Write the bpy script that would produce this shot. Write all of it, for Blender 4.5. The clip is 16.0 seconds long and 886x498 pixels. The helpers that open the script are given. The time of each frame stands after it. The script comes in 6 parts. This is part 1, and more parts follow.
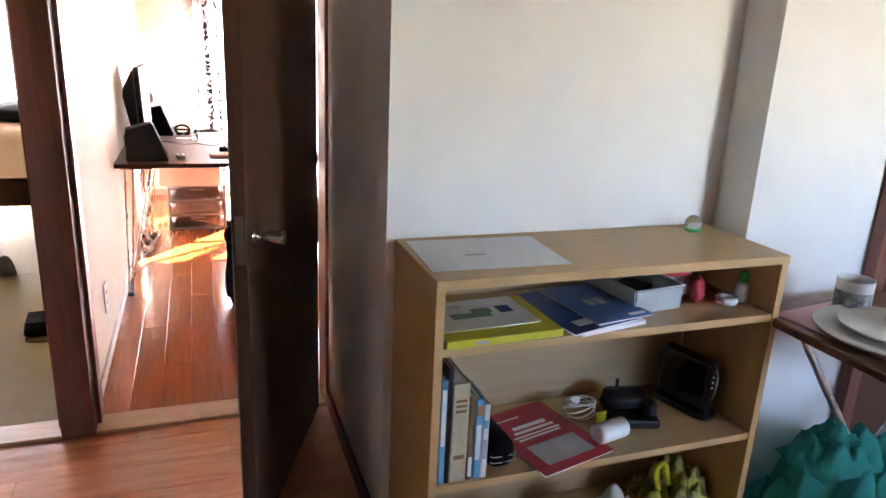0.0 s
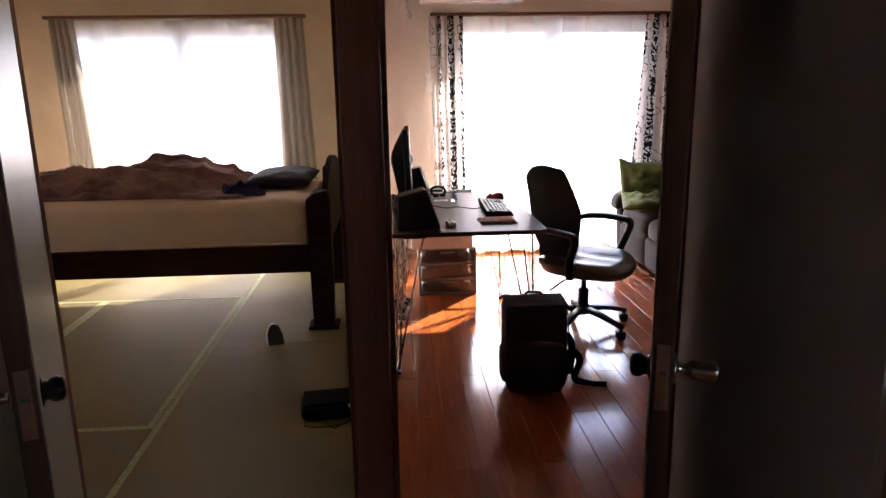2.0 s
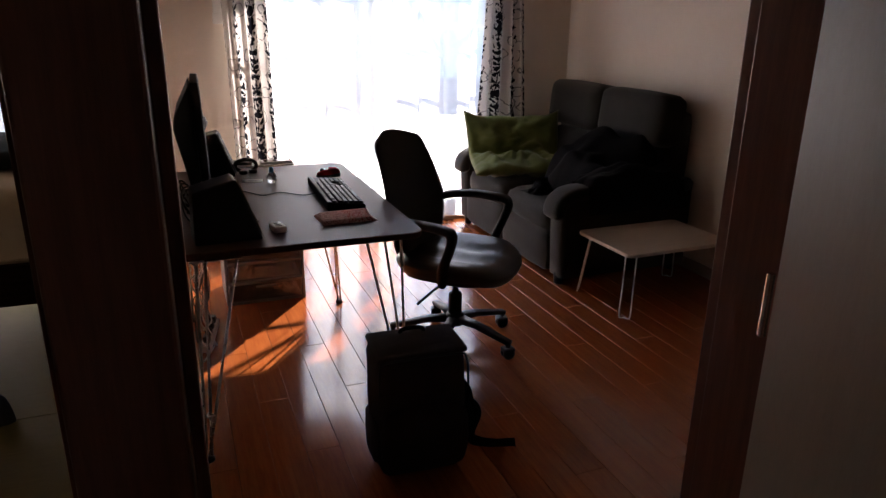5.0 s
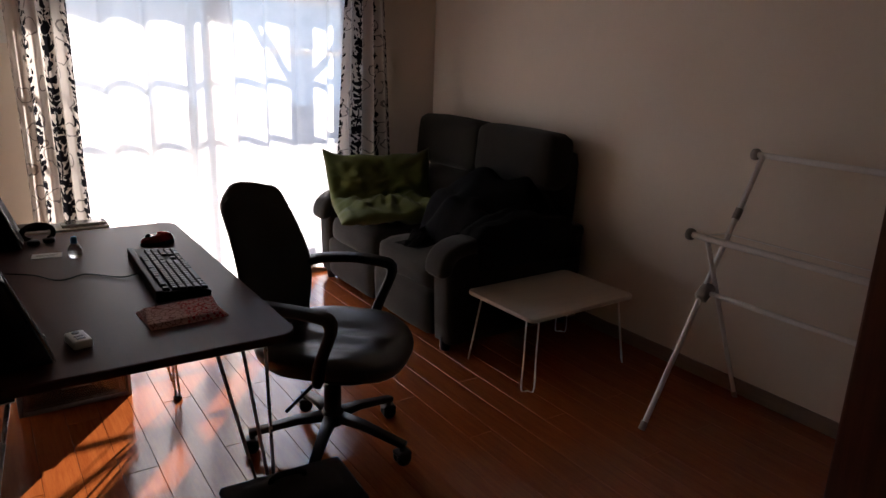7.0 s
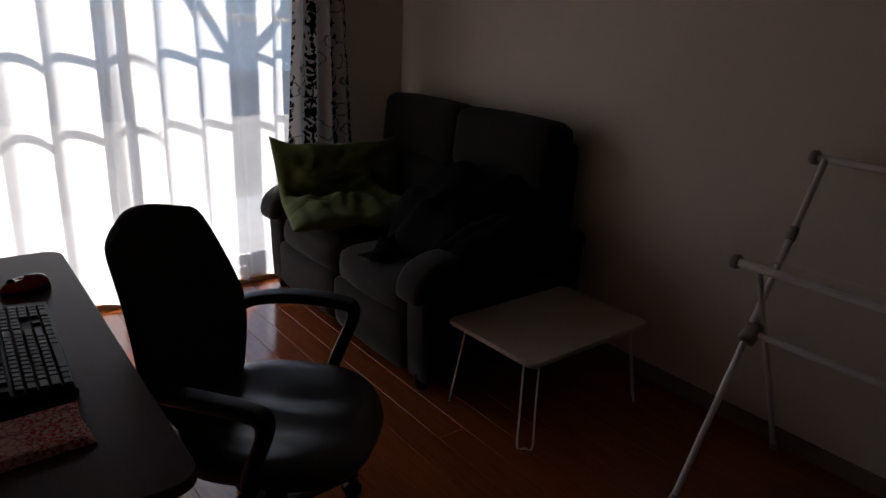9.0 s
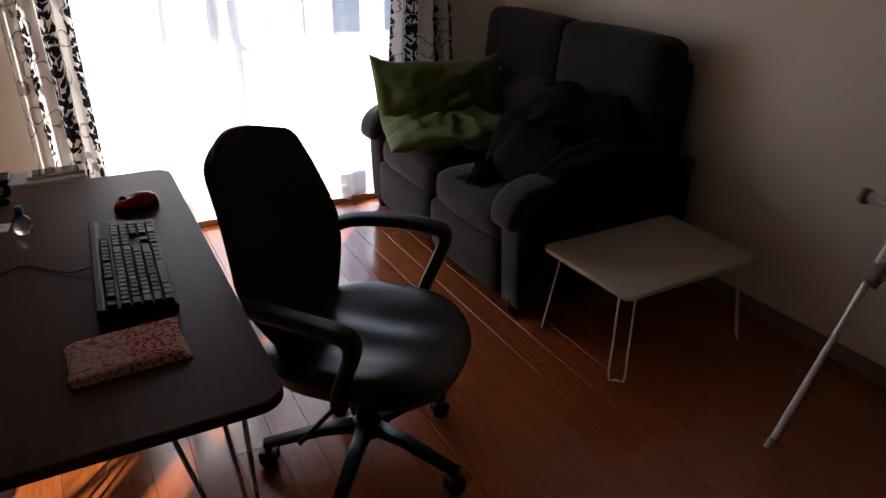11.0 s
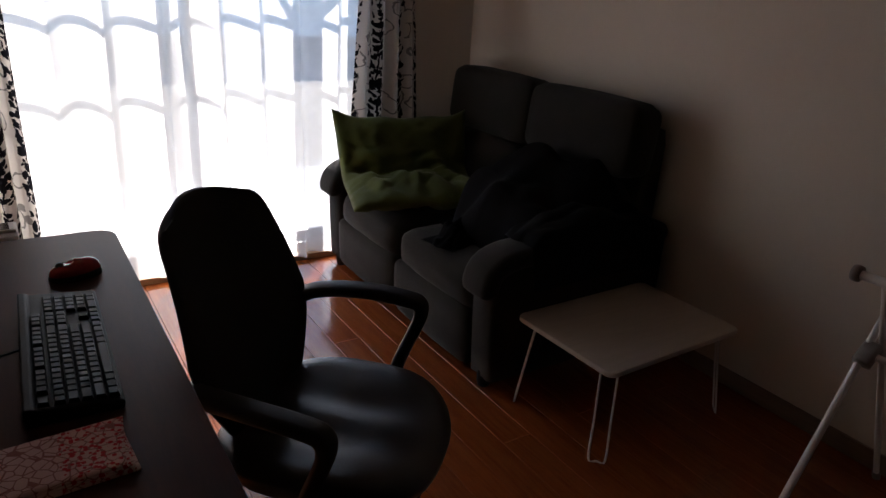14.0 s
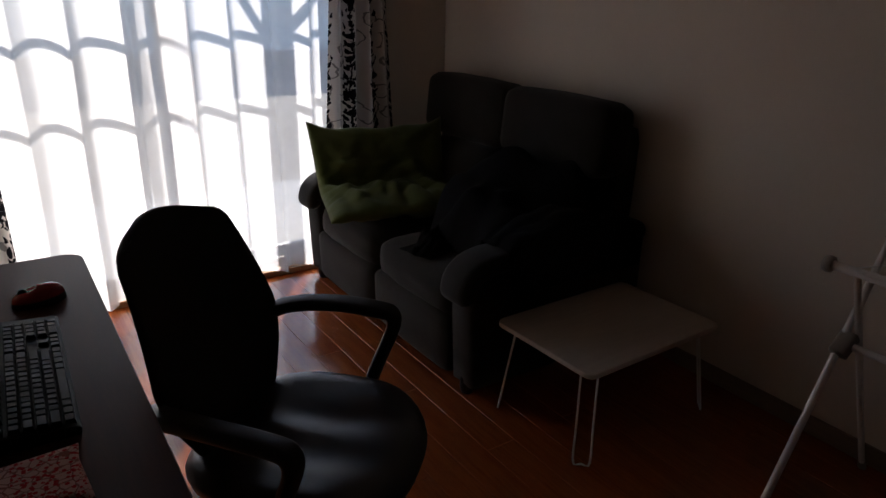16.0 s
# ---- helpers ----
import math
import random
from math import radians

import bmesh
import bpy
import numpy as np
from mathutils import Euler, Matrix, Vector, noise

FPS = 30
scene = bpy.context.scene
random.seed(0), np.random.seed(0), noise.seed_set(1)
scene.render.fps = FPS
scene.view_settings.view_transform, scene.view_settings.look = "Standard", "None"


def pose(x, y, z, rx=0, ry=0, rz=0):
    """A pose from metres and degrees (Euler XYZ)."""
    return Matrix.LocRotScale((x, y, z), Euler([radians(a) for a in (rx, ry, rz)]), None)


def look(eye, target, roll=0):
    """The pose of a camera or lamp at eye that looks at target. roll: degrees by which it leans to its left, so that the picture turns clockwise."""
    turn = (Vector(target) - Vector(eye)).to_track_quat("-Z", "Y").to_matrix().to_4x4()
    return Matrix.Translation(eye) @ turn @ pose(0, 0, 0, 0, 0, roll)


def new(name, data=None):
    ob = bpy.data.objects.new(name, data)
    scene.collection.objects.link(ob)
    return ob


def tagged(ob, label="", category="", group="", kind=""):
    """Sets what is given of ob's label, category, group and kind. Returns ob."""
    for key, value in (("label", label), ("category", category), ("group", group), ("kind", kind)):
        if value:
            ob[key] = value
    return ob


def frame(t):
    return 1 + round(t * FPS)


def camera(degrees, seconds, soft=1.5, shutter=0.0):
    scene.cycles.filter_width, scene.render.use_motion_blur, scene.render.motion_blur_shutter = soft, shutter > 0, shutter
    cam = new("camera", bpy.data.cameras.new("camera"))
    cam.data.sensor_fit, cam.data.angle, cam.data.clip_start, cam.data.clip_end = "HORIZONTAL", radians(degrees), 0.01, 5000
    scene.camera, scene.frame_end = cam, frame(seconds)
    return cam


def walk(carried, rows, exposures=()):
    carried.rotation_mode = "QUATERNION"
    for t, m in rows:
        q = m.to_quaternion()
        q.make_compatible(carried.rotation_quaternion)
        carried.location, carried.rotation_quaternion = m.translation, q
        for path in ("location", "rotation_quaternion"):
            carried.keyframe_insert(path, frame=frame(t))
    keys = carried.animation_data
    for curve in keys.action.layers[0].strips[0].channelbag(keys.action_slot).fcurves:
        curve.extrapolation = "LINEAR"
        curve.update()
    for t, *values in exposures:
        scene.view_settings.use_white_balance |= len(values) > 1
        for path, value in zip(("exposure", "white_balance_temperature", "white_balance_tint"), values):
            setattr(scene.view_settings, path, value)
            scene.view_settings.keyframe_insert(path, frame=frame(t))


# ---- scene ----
cam = camera(65.4, 16.0)
PATH = [
    (0, (0.012, -0.1, 1.36), (0.669, 1.7, 0.788), 2.7),
    (0.5, (-0.136, -0.042, 1.372), (0.399, 1.809, 0.835), 2.7),
    (1, (-0.287, 0.099, 1.376), (0.094, 2.006, 0.911), 0.5),
    (1.5, (-0.346, 0.247, 1.364), (-0.118, 2.183, 0.915), -0.8),
    (2, (-0.347, 0.488, 1.372), (-0.212, 2.43, 0.915), -0.9),
    (2.5, (-0.369, 0.688, 1.349), (-0.193, 2.629, 0.9), 0.1),
    (3, (-0.42, 0.924, 1.344), (0.017, 2.81, 0.843), 1.6),
    (3.5, (-0.456, 1.089, 1.351), (0.17, 2.908, 0.803), 1.3),
    (4, (-0.434, 1.294, 1.368), (0.221, 3.093, 0.79), 1.1),
    (6.3, (-0.246, 2.033, 1.341), (0.598, 3.723, 0.685), 0.6),
    (6.5, (-0.233, 2.108, 1.366), (0.682, 3.777, 0.754), 1.2),
    (7, (-0.21, 2.223, 1.354), (0.878, 3.81, 0.81), 2.1),
    (7.5, (-0.139, 2.337, 1.368), (0.965, 3.917, 0.831), 2.0),
    (8, (-0.026, 2.47, 1.377), (0.902, 4.164, 0.859), 1.3),
    (8.5, (0.067, 2.577, 1.349), (0.965, 4.27, 0.777), 0.1),
    (9, (0.12, 2.773, 1.377), (1.275, 4.277, 0.743), 2.6),
    (9.5, (0.088, 2.801, 1.382), (1.391, 4.14, 0.67), 3.8),
    (10, (0.116, 2.746, 1.366), (1.204, 4.226, 0.573), 1.6),
    (10.2, (0.146, 2.744, 1.386), (1.159, 4.257, 0.557), 0.5),
    (12.3, (0.188, 2.94, 1.371), (0.932, 4.599, 0.539), 3.2),
    (12.5, (0.193, 2.954, 1.372), (0.991, 4.598, 0.56), 2.8),
    (13, (0.187, 2.972, 1.374), (1.105, 4.572, 0.601), 3.2),
    (13.5, (0.177, 2.974, 1.369), (1.181, 4.541, 0.635), 3.5),
    (14, (0.173, 2.976, 1.373), (1.198, 4.535, 0.651), 3.6),
    (14.5, (0.176, 2.977, 1.371), (1.204, 4.539, 0.663), 3.1),
    (15, (0.188, 2.978, 1.366), (1.188, 4.557, 0.656), 2.3),
    (15.5, (0.187, 2.973, 1.367), (1.168, 4.564, 0.655), 1.7),
    (16, (0.233, 2.951, 1.374), (1.274, 4.508, 0.672), 1.2),
]
# exposure and white balance follow the automatic camera
EXPOSURES = [
    (0, 6.30, 6700, 21), (0.5, 6.42, 6700, 21), (1, 5.80, 6700, 21), (1.5, 4.72, 6650, 21), (2, 3.85, 6700, 21),
    (2.5, 2.55, 6500, 19), (3, 1.72, 6500, 19), (3.5, 1.72, 6500, 19), (4, 1.92, 6500, 19), (6.3, 2.85, 6900, 18),
    (6.5, 2.70, 6900, 18), (7, 1.95, 6900, 18), (7.5, 1.42, 6500, 14), (8, 1.15, 6500, 14), (8.5, 0.77, 6500, 14),
    (9, 0.79, 6500, 14), (9.5, 1.45, 6500, 14), (10, 1.90, 6500, 14), (12.5, 2.12, 6500, 14), (13, 2.02, 6500, 14),
    (13.5, 1.87, 6500, 14), (14, 1.48, 6500, 14), (14.5, 1.18, 6500, 14), (15, 1.00, 6500, 14), (15.5, 0.88, 6500, 14),
    (16, 0.83, 6500, 14),
]
walk(cam, [(t, look(eye, target, roll)) for t, eye, target, roll in PATH], EXPOSURES)

# ---- world, sun, large lights ----
SUN_AZ, SUN_EL = radians(37.5), radians(32.0)      # azimuth from +y towards +x
world = bpy.data.worlds.new("world")
scene.world = world
world.use_nodes = True
wn = world.node_tree.nodes
sky = wn.new("ShaderNodeTexSky")
sky.sky_type, sky.sun_disc = "NISHITA", False
sky.sun_elevation, sky.sun_rotation = SUN_EL, SUN_AZ
sky.dust_density, sky.ozone_density = 0.3, 2.0
wn["Background"].inputs["Strength"].default_value = 0.145
world.node_tree.links.new(sky.outputs["Color"], wn["Background"].inputs["Color"])

sun = new("sun", bpy.data.lights.new("sun", "SUN"))
sun.data.energy, sun.data.angle, sun.data.color = 5.0, radians(0.53), (1.0, 0.95, 0.89)
sun_way = Vector((math.sin(SUN_AZ) * math.cos(SUN_EL), math.cos(SUN_AZ) * math.cos(SUN_EL), math.sin(SUN_EL)))
sun.matrix_world = look(sun_way * 30, (0, 0, 0))

# sky light in the kitchen's window opening, behind the start of the walk
sky_lamp = new("kitchen_daylight", bpy.data.lights.new("kitchen_daylight", "AREA"))
sky_lamp.data.shape, sky_lamp.data.size, sky_lamp.data.size_y = "RECTANGLE", 0.85, 0.6
sky_lamp.data.energy, sky_lamp.data.color = 0.098, (0.84, 0.92, 1.0)
sky_lamp.matrix_world = look((2.72, -1.95, 1.45), (1.9, 0.6, 1.1))

# sky light in the bedroom's window opening
bed_lamp = new("bedroom_daylight", bpy.data.lights.new("bedroom_daylight", "AREA"))
bed_lamp.data.shape, bed_lamp.data.size, bed_lamp.data.size_y = "RECTANGLE", 1.55, 0.90
bed_lamp.data.energy, bed_lamp.data.color = 1.3, (0.90, 0.95, 1.0)
bed_lamp.matrix_world = look((-1.95, 6.18, 1.34), (-1.95, 5.2, 0.75))


# ---- materials ----
def node(nt, kind, **values):
    n = nt.nodes.new(kind)
    for key, value in values.items():
        n.inputs[key.replace("_", " ")].default_value = value
    return n


def surface(name, dark, light, rough=0.5, scale=8.0, stretch=(1, 1, 1), bump=0.0, fine=120.0, metal=0.0, spec=0.5, coat=0.0, per_object=0.0, wear=0.12, sheen=0.0, detail=6.0, distort=0.0, rough_var=0.08, coords="Object", coat_rough=0.12):
    """A surface whose colour runs from dark to light over a coarse noise and a fine grain, with matching relief and uneven gloss."""
    m = bpy.data.materials.new(name)
    m.use_nodes = True
    nt = m.node_tree
    link = nt.links.new
    b = nt.nodes["Principled BSDF"]
    tc = node(nt, "ShaderNodeTexCoord")
    mp = node(nt, "ShaderNodeMapping")
    mp.inputs["Scale"].default_value = stretch
    link(tc.outputs[coords], mp.inputs["Vector"])
    vec = mp.outputs["Vector"]
    if per_object:
        info = node(nt, "ShaderNodeObjectInfo")
        shift = node(nt, "ShaderNodeVectorMath")
        shift.operation = "MULTIPLY_ADD"
        shift.inputs[1].default_value = (37.0, 53.0, 17.0)
        link(info.outputs["Random"], shift.inputs[0])
        link(vec, shift.inputs[2])
        vec = shift.outputs[0]
    n1 = node(nt, "ShaderNodeTexNoise", Scale=scale, Detail=detail, Roughness=0.62, Distortion=distort)
    n2 = node(nt, "ShaderNodeTexNoise", Scale=fine, Detail=4.0, Roughness=0.7)
    link(vec, n1.inputs["Vector"])
    link(vec, n2.inputs["Vector"])
    mix = node(nt, "ShaderNodeMath")
    mix.operation = "MULTIPLY_ADD"
    mix.inputs[1].default_value = 0.35
    link(n2.outputs["Fac"], mix.inputs[0])
    lower = node(nt, "ShaderNodeMath")
    lower.operation = "MULTIPLY"
    lower.inputs[1].default_value = 0.65
    link(n1.outputs["Fac"], lower.inputs[0])
    link(lower.outputs[0], mix.inputs[2])
    ramp = node(nt, "ShaderNodeValToRGB")
    ramp.color_ramp.elements[0].position, ramp.color_ramp.elements[1].position = 0.36, 0.64
    ramp.color_ramp.elements[0].color, ramp.color_ramp.elements[1].color = (*dark, 1), (*light, 1)
    link(mix.outputs[0], ramp.inputs["Fac"])
    colour = ramp.outputs["Color"]
    if per_object:
        hsv = node(nt, "ShaderNodeHueSaturation")
        rng = node(nt, "ShaderNodeMapRange")
        rng.inputs["To Min"].default_value, rng.inputs["To Max"].default_value = 1 - per_object, 1 + per_object
        link(info.outputs["Random"], rng.inputs["Value"])
        link(rng.outputs[0], hsv.inputs["Value"])
        link(colour, hsv.inputs["Color"])
        colour = hsv.outputs["Color"]
    link(colour, b.inputs["Base Color"])
    rr = node(nt, "ShaderNodeMapRange")
    rr.inputs["To Min"].default_value, rr.inputs["To Max"].default_value = max(0.02, rough - rough_var), min(1.0, rough + rough_var)
    link(n1.outputs["Fac"], rr.inputs["Value"])
    link(rr.outputs[0], b.inputs["Roughness"])
    b.inputs["Metallic"].default_value = metal
    b.inputs["Specular IOR Level"].default_value = spec
    b.inputs["Coat Weight"].default_value = coat
    b.inputs["Coat Roughness"].default_value = coat_rough
    b.inputs["Sheen Weight"].default_value = sheen
    if bump:
        bp = node(nt, "ShaderNodeBump", Strength=bump, Distance=0.004)
        link(mix.outputs[0], bp.inputs["Height"])
        link(bp.outputs["Normal"], b.inputs["Normal"])
    return m


def plain(name, colour, rough=0.5, metal=0.0, var=0.15, spec=0.5, **more):
    return surface(name, tuple(c * (1 - var) for c in colour), tuple(min(1, c * (1 + var)) for c in colour), rough, metal=metal, spec=spec, **more)


wallpaper = surface("wallpaper", (0.74, 0.655, 0.555), (0.785, 0.697, 0.595), 0.75, 3.0, bump=0.25, fine=260.0, spec=0.3)
kitchen_wall = surface("kitchen_wallpaper", (0.72, 0.70, 0.68), (0.79, 0.77, 0.75), 0.8, 3.0, bump=0.25, fine=260.0, spec=0.3)
sand_wall = surface("sand_wall", (0.58, 0.47, 0.33), (0.66, 0.55, 0.40), 0.9, 5.0, bump=0.4, fine=320.0, spec=0.1)
# ceiling stays out of view; its dark tone keeps bounced light low
ceiling_mat = surface("dark_unseen_ceiling", (0.17, 0.115, 0.075), (0.25, 0.175, 0.115), 0.7, 4.0, (1, 12, 1), bump=0.1)
red_floor = surface("red_brown_laminate", (0.23, 0.050, 0.012), (0.33, 0.092, 0.023), 0.145, 5.0, (14, 0.9, 4), bump=0.02, fine=30.0, coat=0.08, spec=0.55, per_object=0.05, distort=0.6, rough_var=0.05)
hall_floor = surface("parquet_laminate", (0.50, 0.185, 0.09), (0.68, 0.295, 0.16), 0.20, 3.5, (9, 1.2, 4), bump=0.02, fine=30.0, coat=0.3, per_object=0.06, distort=0.5, rough_var=0.05)
hall_floor_far = surface("parquet_laminate_lengthwise", (0.50, 0.185, 0.09), (0.68, 0.295, 0.16), 0.20, 3.5, (1.2, 9, 4), bump=0.02, fine=30.0, coat=0.3, distort=0.5, rough_var=0.05)
hall_joint = plain("brown_joint", (0.22, 0.085, 0.042), 0.5)
joint_mat = plain("dark_joint", (0.06, 0.022, 0.01), 0.6)
light_sill = surface("worn_pale_wood", (0.34, 0.19, 0.09), (0.50, 0.30, 0.15), 0.4, 6.0, (1.0, 14, 8), bump=0.05)
dark_wood = surface("dark_stained_wood", (0.165, 0.053, 0.033), (0.255, 0.086, 0.052), 0.42, 5.0, (14, 14, 0.8), bump=0.015, fine=40.0, rough_var=0.04, distort=0.5)
door_wood = surface("door_veneer", (0.060, 0.026, 0.014), (0.105, 0.046, 0.024), 0.55, 4.0, (12, 12, 0.7), bump=0.03, fine=60.0, distort=0.4, rough_var=0.06, coat=0.04, coat_rough=0.35, spec=0.35)
# paler tone for the leaf's room side: reflected window sheen set as base colour
door_pale = surface("greige_door_sheen", (0.285, 0.235, 0.175), (0.35, 0.29, 0.22), 0.42, 3.0, (3, 3, 0.6), bump=0.03, fine=90.0, rough_var=0.12, spec=0.5, distort=0.5)
bed_wood = surface("bed_dark_wood", (0.018, 0.008, 0.006), (0.040, 0.018, 0.012), 0.62, 6.0, (1, 12, 12), bump=0.05, spec=0.03)
beech = surface("beech_laminate", (0.50, 0.305, 0.125), (0.60, 0.385, 0.175), 0.42, 5.0, (1.0, 10, 10), bump=0.02, fine=50.0, distort=0.3)
beech_back = surface("beech_back_board", (0.42, 0.29, 0.16), (0.50, 0.36, 0.21), 0.6, 5.0, (1.0, 10, 10))
desk_mat = surface("walnut_desk_laminate", (0.058, 0.019, 0.012), (0.088, 0.030, 0.020), 0.42, 5.0, (10, 0.8, 6), bump=0.02, fine=50.0, rough_var=0.05, spec=0.13)
steel = plain("steel_rod", (0.62, 0.61, 0.59), 0.28, 1.0)
dark_metal = plain("dark_bronze", (0.030, 0.026, 0.024), 0.4, 0.8)
chrome = plain("brushed_nickel", (0.60, 0.57, 0.52), 0.22, 1.0, var=0.08)
alu = plain("window_aluminium", (0.62, 0.62, 0.62), 0.45, 0.3)
black_plastic = plain("black_plastic", (0.010, 0.010, 0.011), 0.48, spec=0.35)
screen_black = plain("matte_screen", (0.008, 0.008, 0.010), 0.55, spec=0.06)
gloss_black = plain("gloss_black", (0.008, 0.008, 0.009), 0.12)
keyboard_black = plain("matte_keyboard_black", (0.006, 0.006, 0.007), 0.50, spec=0.14)
black_mesh = plain("black_mesh_fabric", (0.010, 0.010, 0.012), 0.8, bump=0.6, fine=600.0)
leather = surface("black_leather", (0.006, 0.006, 0.007), (0.011, 0.011, 0.013), 0.33, 30.0, bump=0.30, fine=260.0, spec=0.62)
sofa_cloth = surface("charcoal_upholstery", (0.012, 0.0105, 0.0080), (0.023, 0.0195, 0.0150), 0.95, 7.0, bump=0.5, fine=420.0, sheen=0.12, spec=0.2)
green_cloth = surface("olive_green_cotton", (0.070, 0.090, 0.022), (0.105, 0.130, 0.034), 0.85, 9.0, bump=0.35, fine=380.0, sheen=0.15, spec=0.2)
black_cloth = surface("black_knit", (0.0035, 0.0035, 0.004), (0.0075, 0.007, 0.0078), 0.95, 14.0, bump=0.8, fine=260.0, spec=0.1)
bag_cloth = surface("dark_brown_canvas", (0.020, 0.014, 0.013), (0.038, 0.027, 0.025), 0.85, 10.0, bump=0.5, fine=420.0, spec=0.2)
sheet_cloth = surface("cream_sheet", (0.73, 0.57, 0.45), (0.81, 0.66, 0.53), 0.9, 5.0, bump=0.3, fine=240.0, sheen=0.1, spec=0.2)
# brown and pink cloth; the wide tone range also paints in window-lit folds
brown_blanket = surface("brown_fleece", (0.075, 0.034, 0.036), (0.34, 0.185, 0.165), 0.95, 5.0, bump=0.9, fine=220.0, sheen=0.3, spec=0.1)
navy_cloth = surface("navy_cotton", (0.018, 0.016, 0.05), (0.04, 0.035, 0.10), 0.9, 12.0, bump=0.5, spec=0.1)
white_paint = surface("white_powder_coat", (0.82, 0.80, 0.77), (0.88, 0.86, 0.83), 0.3, 20.0, spec=0.6, coat=0.4, coat_rough=0.2)
rack_grey = plain("grey_beige_plastic", (0.30, 0.265, 0.235), 0.45)
white_plastic = surface("white_plastic", (0.70, 0.69, 0.66), (0.78, 0.77, 0.74), 0.4, 14.0)
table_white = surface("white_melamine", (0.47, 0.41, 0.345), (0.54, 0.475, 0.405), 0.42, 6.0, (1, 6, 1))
paper_white = surface("paper_white", (0.74, 0.75, 0.75), (0.82, 0.82, 0.81), 0.7, 30.0)
box_white = surface("white_card_box", (0.76, 0.70, 0.63), (0.83, 0.77, 0.70), 0.7, 8.0)
chest_grey = plain("mid_grey_plastic", (0.20, 0.195, 0.20), 0.4)
grey_plastic = plain("grey_plastic", (0.10, 0.10, 0.11), 0.45)
rod_wood = surface("rod_brown_wood", (0.10, 0.042, 0.02), (0.17, 0.075, 0.035), 0.4, 6.0, (1, 14, 14))
base_mat = surface("taupe_baseboard", (0.22, 0.15, 0.11), (0.29, 0.20, 0.145), 0.5, 5.0, (1, 1, 10))
tree_bark = plain("weathered_timber", (0.16, 0.14, 0.13), 0.8)
roof_mat = plain("grey_eave_board", (0.34, 0.34, 0.36), 0.8)
concrete_mat = surface("pale_concrete", (0.48, 0.46, 0.43), (0.58, 0.56, 0.53), 0.9, 2.0, bump=0.4, fine=60.0)
ground_mat = surface("dry_ground", (0.26, 0.23, 0.19), (0.38, 0.34, 0.29), 0.95, 1.5, bump=0.6, fine=30.0)
cable_mat = plain("black_cable", (0.012, 0.012, 0.012), 0.5)


def cloth_sheet(name, colour, see_through, glow=0.6, weave=900.0):
    """Thin woven cloth: part of the light scatters back, part through, and the open weave lets some pass straight."""
    m = bpy.data.materials.new(name)
    m.use_nodes = True
    nt = m.node_tree
    link = nt.links.new
    nt.nodes.remove(nt.nodes["Principled BSDF"])
    out = nt.nodes["Material Output"]
    tc = node(nt, "ShaderNodeTexCoord")
    nz = node(nt, "ShaderNodeTexNoise", Scale=7.0, Detail=4.0)
    link(tc.outputs["Object"], nz.inputs["Vector"])
    rng = node(nt, "ShaderNodeMapRange")
    rng.inputs["To Min"].default_value, rng.inputs["To Max"].default_value = see_through * 0.8, min(1, see_through * 1.2)
    link(nz.outputs["Fac"], rng.inputs["Value"])
    d = node(nt, "ShaderNodeBsdfDiffuse", Color=(*colour, 1))
    t = node(nt, "ShaderNodeBsdfTranslucent", Color=(*colour, 1))
    p = node(nt, "ShaderNodeBsdfTransparent")
    m1 = node(nt, "ShaderNodeMixShader", Fac=glow)
    m2 = node(nt, "ShaderNodeMixShader")
    link(d.outputs[0], m1.inputs[1])
    link(t.outputs[0], m1.inputs[2])
    link(rng.outputs[0], m2.inputs["Fac"])
    link(m1.outputs[0], m2.inputs[1])
    link(p.outputs[0], m2.inputs[2])
    link(m2.outputs[0], out.inputs["Surface"])
    return m


